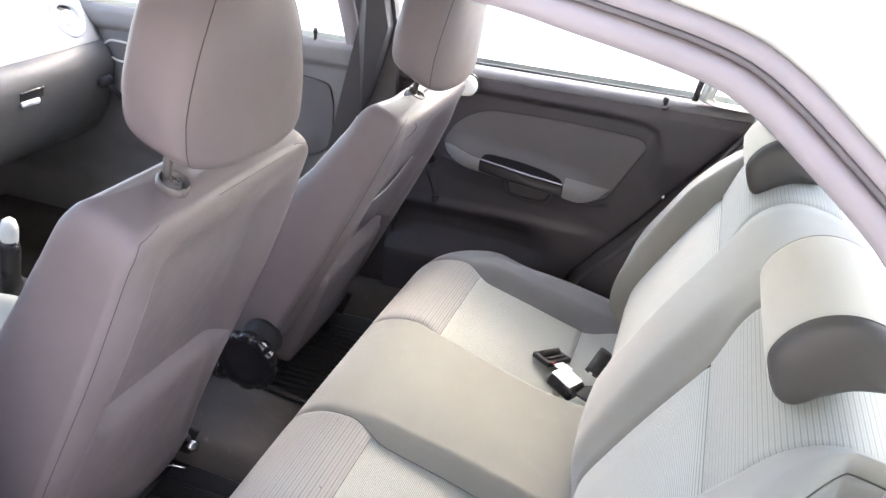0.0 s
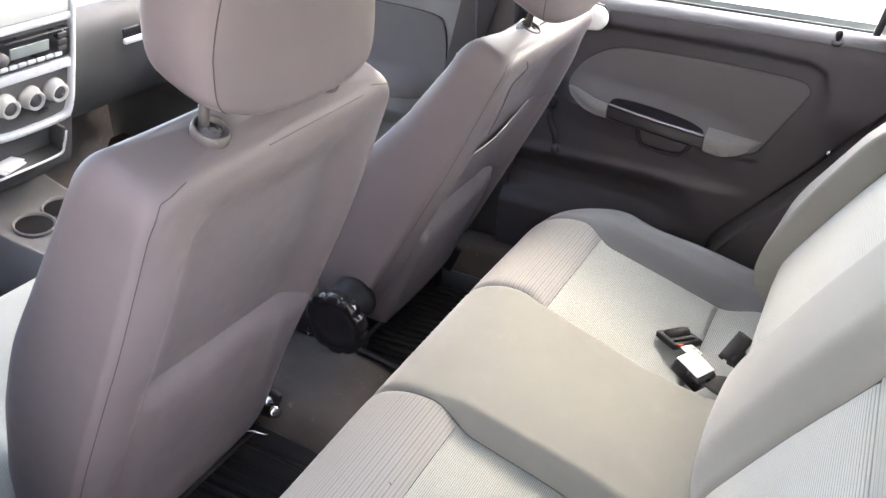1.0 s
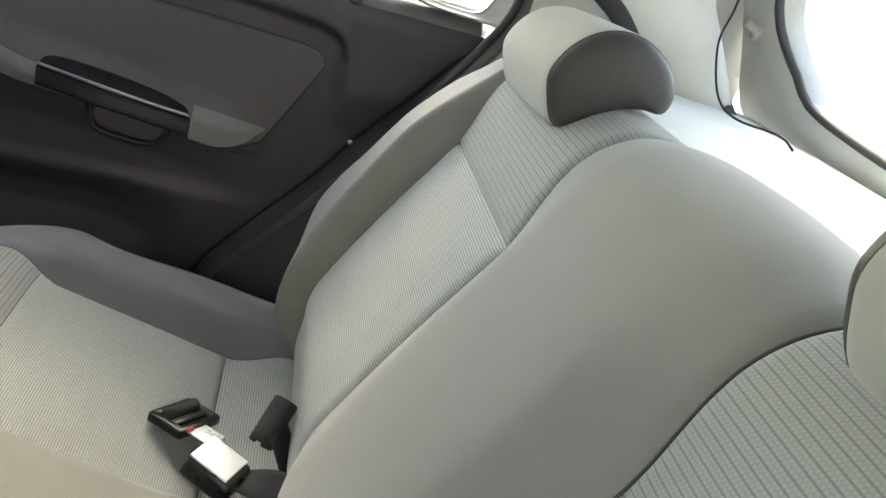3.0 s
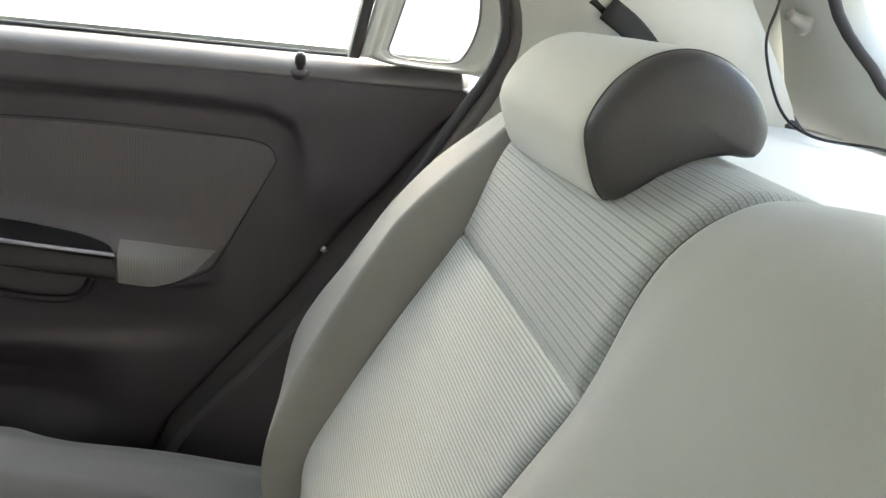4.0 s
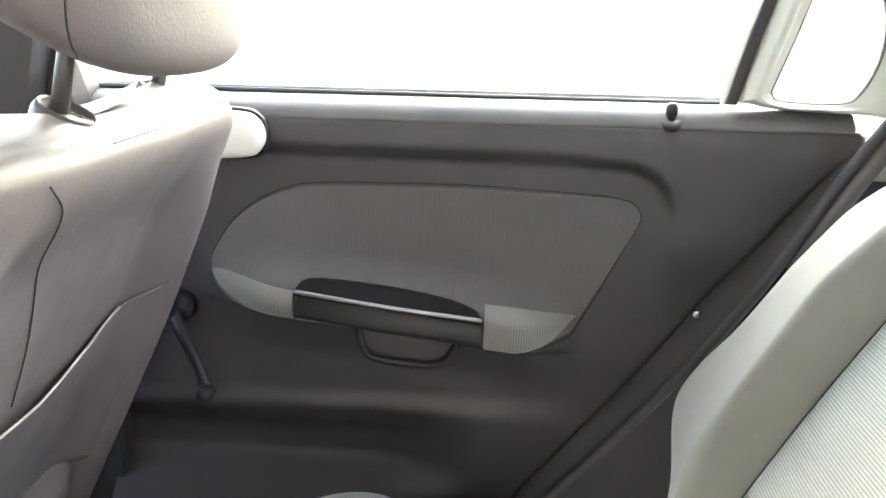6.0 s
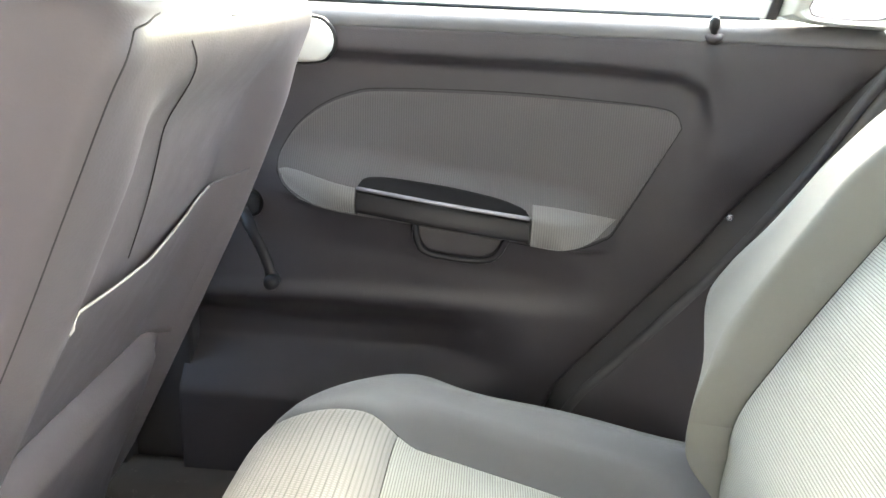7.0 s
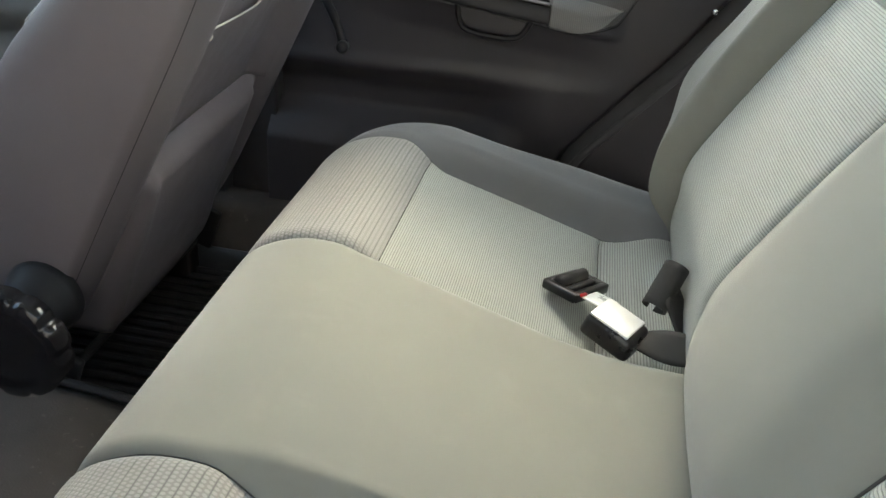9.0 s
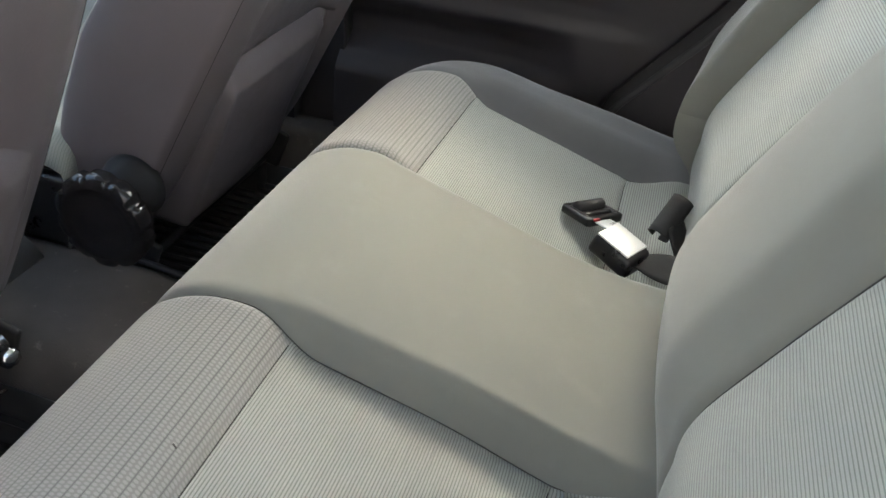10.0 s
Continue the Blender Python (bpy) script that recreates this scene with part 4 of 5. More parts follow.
sheet("door_panel", np.array(rows), M_DOOR, door, "dark grey moulded plastic panel", thick=0.004, flip=True)

INS_TOP = spline([(-0.050, 0.545), (-0.046, 0.568), (-0.028, 0.598), (0.0, 0.622), (0.035, 0.638), (0.075, 0.644), (0.209, 0.646), (0.33, 0.641), (0.375, 0.637), (0.392, 0.630), (0.399, 0.616)], 90)
INS_LOW = spline([(-0.050, 0.545), (-0.040, 0.528), (-0.010, 0.513), (0.030, 0.506), (0.06, 0.502), (0.15, 0.494), (0.24, 0.486), (0.29, 0.482), (0.325, 0.486), (0.343, 0.503), (0.399, 0.616)], 90)
rows = []
for q in np.r_[0, 0.01, 0.025, 0.05, np.linspace(0.08, 0.92, 30), 0.95, 0.975, 0.99, 1]:
    p = INS_LOW * (1 - q) + INS_TOP * q
    e = min(q, 1 - q)
    lift = 0.0035 * sm(0, 0.04, e) - 0.002
    ends = np.minimum(np.arange(90), np.arange(90)[::-1])
    rows.append(np.stack([p[:, 0], door_y(p[:, 0], p[:, 1]) - lift * np.minimum(1, ends / 3.0), p[:, 1]], -1))
G = np.array(rows)
sheet("cloth_insert", G, M_DOORCLOTH, door, "dark grey ribbed cloth insert", uv=np.stack([G[..., 2], G[..., 0]], -1))
loop = np.vstack([INS_TOP, INS_LOW[::-1][1:-1]])
tube("insert_groove", [(x, float(door_y(x, z)) - 0.0004, z) for x, z in loop], 0.0007, M_GROOVE, door, "dark groove", n=6, closed=True, up=(0, 1, 0))

# grab handle: black sheet for the shaded recess, bar and silver edge
hx = np.linspace(0.051, 0.240, 40)
rec = []
hood = spline([(0.051, 0.002), (0.054, 0.009), (0.063, 0.014), (0.085, 0.0165), (0.12, 0.0175), (0.155, 0.0175), (0.200, 0.0155), (0.224, 0.012), (0.236, 0.008), (0.240, 0.002)], 80)
for q in np.linspace(0, 1, 12):
    arch = 0.84 * np.interp(hx, hood[:, 0], hood[:, 1]) + 0.004
    zq = handle_z(hx) - 0.004 + q * arch
    rec.append(np.stack([hx, door_y(hx, zq) - 0.0085, zq], -1))
sheet("handle_recess_shade", np.array(rec), M_RECESS_SHADE, door, "black sheet for the shade behind the handle", thick=0.002, flip=True)
bar = []
for ang in np.linspace(0, 2 * math.pi, 22, endpoint=False):
    dy, dz = 0.016 * math.copysign(abs(math.cos(ang)) ** 0.5, math.cos(ang)), 0.0145 * math.copysign(abs(math.sin(ang)) ** 0.5, math.sin(ang))
    bar.append(np.stack([hx, 0.628 + dy - 0.004 * np.sin((hx - 0.051) / 0.189 * math.pi) + dz * 0.25, handle_z(hx) - 0.014 + dz], -1))
sheet("grab_handle", np.array(bar), M_HANDLE, door, "dark grey pull handle", wrap=True, flip=True)
for x in (0.0515, 0.2395):
    block("handle_end", (0.004, 0.034, 0.030), pose(x, 0.630, float(handle_z(x)) - 0.014), M_BLACK, door, bevel=0.0015)
# Arm pads either side of the handle; their pale tone stands for light.
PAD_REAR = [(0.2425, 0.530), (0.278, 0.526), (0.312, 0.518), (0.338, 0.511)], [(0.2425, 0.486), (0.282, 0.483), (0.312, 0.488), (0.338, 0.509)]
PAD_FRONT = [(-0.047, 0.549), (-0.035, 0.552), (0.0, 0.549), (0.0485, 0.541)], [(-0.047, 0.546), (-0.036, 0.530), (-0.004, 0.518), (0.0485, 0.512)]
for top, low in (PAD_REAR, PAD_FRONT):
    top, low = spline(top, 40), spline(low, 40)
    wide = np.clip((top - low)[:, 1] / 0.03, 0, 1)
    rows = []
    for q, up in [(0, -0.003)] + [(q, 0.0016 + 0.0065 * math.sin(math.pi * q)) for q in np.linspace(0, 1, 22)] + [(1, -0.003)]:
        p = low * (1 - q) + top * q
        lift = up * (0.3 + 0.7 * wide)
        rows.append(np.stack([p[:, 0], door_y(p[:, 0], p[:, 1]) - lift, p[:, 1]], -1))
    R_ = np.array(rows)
    sheet("arm_pad", R_, M_PAD_LIT, door, "padded cloth arm pad, lightened as if lit from above", uv=np.stack([R_[..., 2], R_[..., 0]], -1))
tube("handle_trim", [(x, 0.6135 - 0.004 * math.sin((x - 0.051) / 0.189 * math.pi), float(handle_z(x)) + 0.0005) for x in hx], 0.0024, M_STRIP, door, "glossy grey edge strip", n=8)
block("handle_split", (0.0012, 0.030, 0.036), pose(0.112, 0.6265, float(handle_z(0.112)) - 0.017), M_BLACK, door, bevel=0)
# latch pull under the handle
cup = spline([(0.114, 0.504), (0.118, 0.483), (0.128, 0.471), (0.158, 0.466), (0.190, 0.465), (0.206, 0.472), (0.217, 0.492)], 40)
tube("latch_pull", [(x, 0.624, z) for x, z in cup], 0.0042, M_HANDLE, door, "grey latch pull rim", n=8)
prism("latch_cup", [(0.117, 0.504), (0.121, 0.484), (0.130, 0.474), (0.160, 0.469), (0.189, 0.468), (0.203, 0.475), (0.213, 0.493)], 0.630, 0.645, M_DOOR, door, "dark latch cup")
rows = []
lx = np.linspace(-0.18, 0.606, 60)
for q in np.linspace(0, 1, 12):
    y0 = door_y(lx, np.full_like(lx, 0.709)) + 0.030 * sm(0.590, 0.612, lx) ** 2
    w = q * math.pi / 2
    rows.append(np.stack([lx, y0 + (0.6945 - y0) * (1 - math.cos(w)), 0.709 + 0.0235 * math.sin(w) * (1 - 0.6 * sm(0.590, 0.612, lx) ** 2)], -1))
sheet("window_ledge", np.array(rows), M_SILL_LIT, door, "rounded dark plastic window ledge, toned up for daylight", thick=0.003, flip=True)
# window crank
tube("crank_arm", spline([(-0.085, 0.640, 0.502), (-0.068, 0.622, 0.482), (-0.052, 0.614, 0.455), (-0.043, 0.610, 0.430)], 16), [0.008] * 5 + [0.0068] * 9 + [0.0085, 0.0075], M_HANDLE, door, "dark window crank", flat=0.6, up=(0, 1, 0))
turned("crank_hub", [(0.018, 0), (0.016, 0.012), (0.010, 0.018), (0, 0.018)], Matrix.Translation((-0.087, 0.668, 0.504)) @ pose(0, 0, 0, 90, 0, 0), M_HANDLE, door)
turned("crank_grip", [(0.0085, 0), (0.009, 0.012), (0.006, 0.018), (0, 0.018)], Matrix.Translation((-0.043, 0.612, 0.431)) @ pose(0, 0, 0, 90, 0, 0), M_HANDLE, door)
# lock knob
turned("lock_knob", [(0.0040, -0.01), (0.0040, 0.012), (0.0056, 0.014), (0.0060, 0.022), (0.0035, 0.026), (0, 0.026)], pose(0.418, 0.664, 0.709), M_BLACK, door, "black lock knob", n=16)
turned("lock_rosette", [(0.011, -0.004), (0.0105, 0.0015), (0.007, 0.0025), (0, 0.0025)], pose(0.418, 0.664, 0.7165, 30, 0, 0), M_DOOR, door, n=24)
turned("panel_screw", [(0.0045, 0), (0.004, 0.002), (0, 0.0025)], Matrix.Translation((0.454, 0.632, 0.529)) @ pose(0, 0, 0, 90, 0, 0), M_STEEL, door, "small bright screw", n=12)
# light cover piece at the front of the sill
cap = spline([(-0.09, 0.718), (-0.008, 0.717), (0.012, 0.710), (0.019, 0.695), (0.014, 0.680), (-0.004, 0.672), (-0.09, 0.671)], 60)
rows = [[(x * k + (1 - k) * -0.03, y, z * k + (1 - k) * 0.69) for x, z in cap] for k, y in ((1.0, 0.662), (1.0, 0.640), (0.97, 0.634), (0.88, 0.628), (0.5, 0.625), (0.001, 0.624))]
sheet("sill_cover", np.array(rows), M_WHITE, door, "pale rounded plastic cover")
tube("cover_gap", [(x, 0.652, z) for x, z in cap], 0.0038, M_BLACK, door, "dark gap", n=6, up=(0, 1, 0))
# outer skin and window frame
prism("outer_skin", [(-0.19, 0.02), (0.22, 0.02), (0.25, 0.18), (0.30, 0.29), (0.43, 0.455), (0.575, 0.68), (0.60, 0.735), (-0.19, 0.735)], 0.745, 0.765, M_PAINT, door)
QW_IN = [(0.508, 0.748), (0.519, 0.739), (0.577, 0.738), (0.592, 0.750), (0.599, 0.775), (0.598, 0.800), (0.590, 0.826), (0.574, 0.852), (0.554, 0.876), (0.538, 0.886), (0.529, 0.865), (0.518, 0.800)]
QW_OUT = [(0.481, 0.738), (0.519, 0.731), (0.596, 0.728), (0.640, 0.728), (0.650, 0.775), (0.648, 0.812), (0.638, 0.855), (0.615, 0.900), (0.580, 0.940), (0.530, 0.940), (0.503, 0.875), (0.491, 0.800)]
qa, qb = spline(QW_IN + QW_IN[:1], 96), spline(QW_OUT + QW_OUT[:1], 96)
rows = []
for w, d in ((0, 0.682), (0, 0.676), (0.05, 0.672), (0.30, 0.671), (0.36, 0.667), (0.44, 0.664), (0.66, 0.663), (0.76, 0.666), (0.86, 0.671), (1, 0.673), (1, 0.690)):
    rows.append([(x, d + LEAN(x, z), z) for x, z in qa * (1 - w) + qb * w])
sheet("quarter_frame", np.array(rows), M_PAINT, door, "pale painted quarter-light frame with a pressed ridge")
tube("quarter_gasket", [(x, 0.675 + LEAN(x, z), z) for x, z in spline(QW_IN + QW_IN[:1], 80)[:-1]], 0.0017, M_SEALGREY, door, "grey gasket", n=6, closed=True, up=(0, 1, 0))
pane = prism("quarter_pane", QW_IN, 0.680, 0.683, M_GLASS, door, "clear quarter glass", lean=LEAN)
pane.visible_shadow = False
band("window_channel", [(0.468, 0.734), (0.477, 0.80), (0.490, 0.87), (0.508, 0.95), (0.522, 1.0)], [(0.480, 0.734), (0.489, 0.80), (0.502, 0.87), (0.520, 0.95), (0.534, 1.0)], 0.676, 0.70, M_SEAL, door, "black window channel", LEAN, closed=False)
band("window_header", [(-0.19, 0.985), (0.1, 1.0), (0.4, 1.0), (0.52, 0.96), (0.59, 0.91), (0.64, 0.83)], [(-0.19, 1.03), (0.1, 1.045), (0.42, 1.04), (0.55, 0.995), (0.625, 0.93), (0.66, 0.84)], 0.675, 0.71, M_PAINT, door, "pale painted window frame", LEAN, closed=False)
pane = prism("window_pane", [(-0.19, 0.72), (0.48, 0.72), (0.50, 0.92), (0.51, 0.99), (-0.19, 0.99)], 0.696, 0.700, M_GLASS, door, "clear side glass", lean=LEAN)
pane.visible_shadow = False
tube("window_wiper", [(-0.18, 0.694, 0.734), (0.47, 0.692, 0.732)], 0.0035, M_SEAL, door, "black glass wiper strip", n=6)


# ---- right-hand and left-hand front doors ----
def front_door(sgn, label):
    ob = thing("front_door", label, "car door", "front doors", at=(-0.7, sgn * 0.70, 0.12))

    def fy(X, Z):
        y = 0.672 - 0.014 * sm(0.672, 0.690, Z) + 0.012 * sm(0.716, 0.738, Z) ** 2
        y = y - 0.035 * sm(0.52, 0.47, Z) * sm(0.36, 0.42, Z) * sm(-0.98, -0.85, X) * (1 - sm(-0.45, -0.34, X))
        return y - 0.03 * (1 - sm(0.26, 0.30, Z))
    X, Z = np.meshgrid(np.linspace(-1.41, -0.265, 120), np.linspace(0.10, 0.738, 110), indexing="ij")
    sheet("door_panel", np.stack([X, sgn * fy(X, Z), Z], -1), M_DOOR2, ob, "grey moulded plastic panel", thick=0.004, flip=sgn < 0)
    T = spline([(-0.90, 0.52), (-0.88, 0.60), (-0.80, 0.645), (-0.6, 0.648), (-0.38, 0.640), (-0.34, 0.61), (-0.335, 0.52)], 60)
    Lo = spline([(-0.90, 0.52), (-0.86, 0.47), (-0.78, 0.455), (-0.6, 0.450), (-0.42, 0.450), (-0.355, 0.47), (-0.335, 0.52)], 60)
    G = np.array([np.stack([p[:, 0], sgn * (fy(p[:, 0], p[:, 1]) - 0.003), p[:, 1]], -1) for p in (Lo * (1 - q) + T * q for q in np.linspace(0, 1, 24))])
    sheet("cloth_insert", G, M_DOORCLOTH, ob, "grey cloth insert", uv=np.stack([G[..., 2], G[..., 0]], -1), thick=0.002, flip=sgn > 0)
    tube("insert_groove", [(x, sgn * float(fy(x, z) - 0.001), z) for x, z in np.vstack([T, Lo[::-1][1:-1]])], 0.002, M_BLACK, ob, n=6, closed=True, up=(0, 1, 0))
    m = Matrix.Translation((-0.80, sgn * 0.664, 0.41))
    turned("lock_knob", [(0.0040, -0.01), (0.0040, 0.012), (0.0056, 0.014), (0.0060, 0.022), (0.0035, 0.026), (0, 0.026)], pose(-0.385, sgn * 0.670, 0.735), M_BLACK, ob, "black lock knob", n=16)
    hub = Vector((-0.90, sgn * 0.655, 0.50))
    tube("crank_arm", spline([hub, hub + Vector((0.0, -sgn * 0.03, 0.02)), hub + Vector((-0.02, -sgn * 0.045, 0.05)), hub + Vector((-0.03, -sgn * 0.045, 0.06))], 14), 0.008, M_HANDLE, ob, "dark window crank", up=(0, 1, 0))
    turned("crank_grip", [(0.014, -0.012), (0.015, 0.0), (0.013, 0.018), (0.006, 0.022), (0, 0.022)], Matrix.Translation(hub + Vector((-0.03, -sgn * 0.045, 0.06))) @ pose(0, 0, 0, 90 * sgn, 0, 0), M_HANDLE, ob, "grey crank grip")
    rel = spline([(-0.965, 0.640), (-0.94, 0.652), (-0.87, 0.648), (-0.83, 0.632), (-0.85, 0.610), (-0.92, 0.602), (-0.96, 0.615)], 40)
    tube("release_rim", [(x, sgn * 0.658, z) for x, z in rel], 0.003, M_GREY, ob, n=6, closed=True, up=(0, 1, 0))
    block("door_release", (0.05, 0.012, 0.022), pose(-0.875, sgn * 0.655, 0.628), M_BLACK, ob, bevel=0.005)
    prism("outer_skin", [(-1.3, 0.02), (-0.24, 0.02), (-0.24, 0.735), (-1.3, 0.735)], sgn * 0.745, sgn * 0.765, M_PAINT, ob)
    ln = lambda x, z: sgn * LEAN(x, z)
    band("window_frame", [(-0.305, 0.735), (-0.315, 0.85), (-0.335, 0.96), (-0.40, 1.005), (-0.60, 0.995), (-0.85, 0.90), (-1.06, 0.75)],
         [(-0.268, 0.735), (-0.275, 0.86), (-0.29, 0.99), (-0.36, 1.05), (-0.62, 1.04), (-0.90, 0.94), (-1.13, 0.75)], sgn * 0.675, sgn * 0.71, M_FRAME2, ob, "grey window frame", ln, closed=False)
    g = prism("window_pane", [(-0.30, 0.72), (-0.33, 0.98), (-0.60, 0.99), (-0.85, 0.90), (-1.06, 0.73)], sgn * 0.700, sgn * 0.704, M_GLASS, ob, "clear side glass", lean=ln)
    g.visible_shadow = False
    return ob


M_DOOR2 = plain("front_door_plastic", (0.17, 0.165, 0.165), 0.55, grain=700.0, bump=0.35)
M_FRAME2 = plain("frame_grey", (0.30, 0.28, 0.29), 0.5, bump=0.1)
front_door(1, "closed front passenger door with grey plastic panel")
front_door(-1, "closed driver door with grey plastic panel")

# ---- dashboard ----
dash = thing("dashboard", "grey moulded dashboard with glovebox and silver centre stack", "dashboard", at=(-1.05, 0.03, 0.4))
DP = spline([(-1.48, 0.738), (-1.38, 0.745), (-1.20, 0.765), (-1.08, 0.752), (-1.03, 0.725), (-1.000, 0.685), (-0.985, 0.652), (-0.975, 0.641)], 30)
yy = np.linspace(-0.665, 0.665, 60)
P = np.array([[(x - 0.20 * np.clip(abs(y) - 0.45, 0, 1) ** 2, y, z) for y in yy] for x, z in DP])
sheet("dash_top", P, M_GREY, dash, "grey textured dash top", thick=0.01, flip=True)
GP = spline([(-0.983, 0.642), (-0.960, 0.633), (-0.945, 0.600), (-0.960, 0.52), (-0.995, 0.45), (-1.05, 0.405), (-1.25, 0.37)], 30)
yy = np.linspace(0.19, 0.66, 40)
P = np.array([[(x - 0.35 * np.clip(y - 0.50, 0, 1) ** 2, y, z) for y in yy] for x, z in GP])
sheet("glovebox_lid", P, M_GREY2, dash, "dark grey glovebox lid", thick=0.01, flip=True)
sheet("lower_dash", np.array([[(x, y, z) for y in np.linspace(-0.66, -0.08, 30)] for x, z in GP]), M_GREY2, dash, thick=0.01, flip=True)
tube("lid_gap", [(-0.985 - 0.35 * max(0, y - 0.5) ** 2, y, 0.641) for y in np.linspace(0.19, 0.64, 24)], 0.003, M_BLACK, dash, n=6)
block("latch_recess", (0.012, 0.075, 0.026), pose(-0.941, 0.372, 0.580, 0, 10, 0), M_BLACK, dash, bevel=0.004)
block("latch", (0.010, 0.055, 0.013), pose(-0.935, 0.362, 0.564, 0, 10, 0), M_SILVER, dash, "silver glovebox latch", bevel=0.004)
for y in (0.588, -0.588):
    m = Matrix.Translation((-1.010, y, 0.704)) @ pose(0, 0, 0, 0, 62, 0)
    turned("air_vent", [(0.046, -0.02), (0.048, 0.008), (0.042, 0.014), (0.038, 0.006), (0.037, -0.006), (0.0, -0.006)], m, M_SILVER, dash, "round silver air vent rim", n=40)
    turned("vent_bowl", [(0.0365, -0.005), (0.035, 0.000), (0.024, 0.002), (0.0, 0.002)], m, M_BLACK, dash, "dark vent bowl", n=36)
    turned("vent_flap", [(0.023, 0.002), (0.022, 0.008), (0.012, 0.011), (0.0, 0.011)], m, M_GREY, dash, "grey vent flap", n=30)
M_PLATE = plain("stack_plastic", (0.11, 0.107, 0.105), 0.45, grain=800.0)
STACK = pose(-0.935, 0.092, 0.545, 0, 14, 0)


def on_stack(y, z, d=0.0):
    """A pose on the tilted centre stack: y across, z up, d outwards, with z as the face's outward axis."""
    return STACK @ pose(d, y, z, 0, 90, 0)


block("stack_body", (0.30, 0.25, 0.40), STACK @ pose(-0.160, 0, -0.05), M_PLATE, dash, "grey centre stack", bevel=0.03)
face = spline([(-0.108, 0.165), (-0.105, 0.0), (-0.098, -0.085), (-0.070, -0.108), (0.070, -0.108), (0.098, -0.085), (0.105, 0.0), (0.108, 0.165)], 60)
rows = []
for k, d in ((1.0, -0.012), (1.0, 0.004), (0.985, 0.008), (0.90, 0.008), (0.885, 0.003), (0.88, -0.004)):
    rows.append([tuple(STACK @ Vector((d, y * k, z * k + 0.02 * (1 - k)))) for y, z in face])
sheet("stack_bezel", np.array(rows), M_SILVER, dash, "silver centre bezel", flip=True)
block("bezel_bridge", (0.012, 0.195, 0.022), STACK @ pose(0.0, 0, 0.020), M_SILVER, dash, "silver cross bar", bevel=0.004)
block("bezel_top", (0.012, 0.195, 0.016), STACK @ pose(0.0, 0, 0.118), M_SILVER, dash, "silver cross bar", bevel=0.004)
block("stack_plate", (0.008, 0.19, 0.26), STACK @ pose(-0.006, 0, 0.02), M_PLATE, dash, bevel=0.002)
block("upper_tray", (0.010, 0.185, 0.030), STACK @ pose(0.0, 0, 0.142), M_WHITE, dash, "pale lidded tray", bevel=0.004)

radio = thing("car_radio", "slim car radio with grey display in the centre stack", "car radio", at=tuple(STACK @ Vector((0, 0, 0.068))))
block("radio_face", (0.020, 0.178, 0.058), STACK @ pose(0.002, 0, 0.070), M_BLACK, radio, bevel=0.004)
block("display", (0.004, 0.085, 0.022), STACK @ pose(0.0125, -0.005, 0.076), M_DISPLAY, radio, "grey display", bevel=0.001)
for i in range(7):
    block("button", (0.006, 0.017, 0.008), STACK @ pose(0.0125, -0.062 + i * 0.020, 0.050), M_SILVER, radio, "small silver button", bevel=0.0015)
for i in range(3):
    block("side_button", (0.006, 0.020, 0.010), STACK @ pose(0.0125, 0.068, 0.088 - i * 0.014), M_GUIDE, radio, bevel=0.0015)
turned("volume_knob", [(0.013, 0), (0.012, 0.012), (0, 0.013)], on_stack(-0.068, 0.074, 0.011), M_GUIDE, radio)

for y in (-0.056, 0.0, 0.056):
    turned("heater_knob", [(0.024, 0), (0.024, 0.006), (0.021, 0.009), (0.020, 0.022), (0.017, 0.024), (0.014, 0.019), (0, 0.019)], on_stack(y, -0.032, -0.002), M_GREY, dash, "silver-rimmed heater knob", n=32)
    turned("knob_face", [(0.0135, 0), (0.012, 0.003), (0, 0.003)], on_stack(y, -0.032, 0.0165), M_GUIDE, dash)
for y, z in ((0.012, -0.060), (0.030, -0.070)):
    block("slider", (0.008, 0.022, 0.007), STACK @ pose(0.002, y, z), M_GUIDE, dash, bevel=0.002)
block("lower_tray", (0.10, 0.16, 0.006), STACK @ pose(-0.02, -0.025, -0.168), M_GREY2, dash, "grey open tray", bevel=0.002)
for y in (-0.105, 0.055):
    block("tray_side", (0.10, 0.008, 0.062), STACK @ pose(-0.02, y, -0.138), M_GREY2, dash, bevel=0.003)
tube("tray_rim", [STACK @ Vector((0.030, y, z)) for y, z in spline([(-0.10, -0.168), (0.035, -0.166), (0.052, -0.150), (0.058, -0.115)], 24)], 0.003, M_SILVER, dash, "silver tray rim", n=6)
block("tray_back", (0.01, 0.16, 0.085), STACK @ pose(-0.065, -0.025, -0.140), M_BLACK, dash, bevel=0.002)
turned("power_socket", [(0.014, 0), (0.014, 0.010), (0.010, 0.012), (0, 0.012)], on_stack(0.034, -0.138, -0.055), M_GUIDE, dash, "round power socket")

slip = thing("paper_slip", "small folded white paper slip lying in the dashboard tray", "paper", at=tuple(STACK @ Vector((0.0, -0.065, -0.163))))
block("sheet", (0.055, 0.060, 0.003), STACK @ pose(0.0, -0.065, -0.1625, 0, -3, 12), M_PAPER, slip, bevel=0.001)
block("fold", (0.045, 0.050, 0.002), STACK @ pose(0.004, -0.062, -0.1585, 3, -8, 18), M_PAPER, slip, bevel=0.0008)

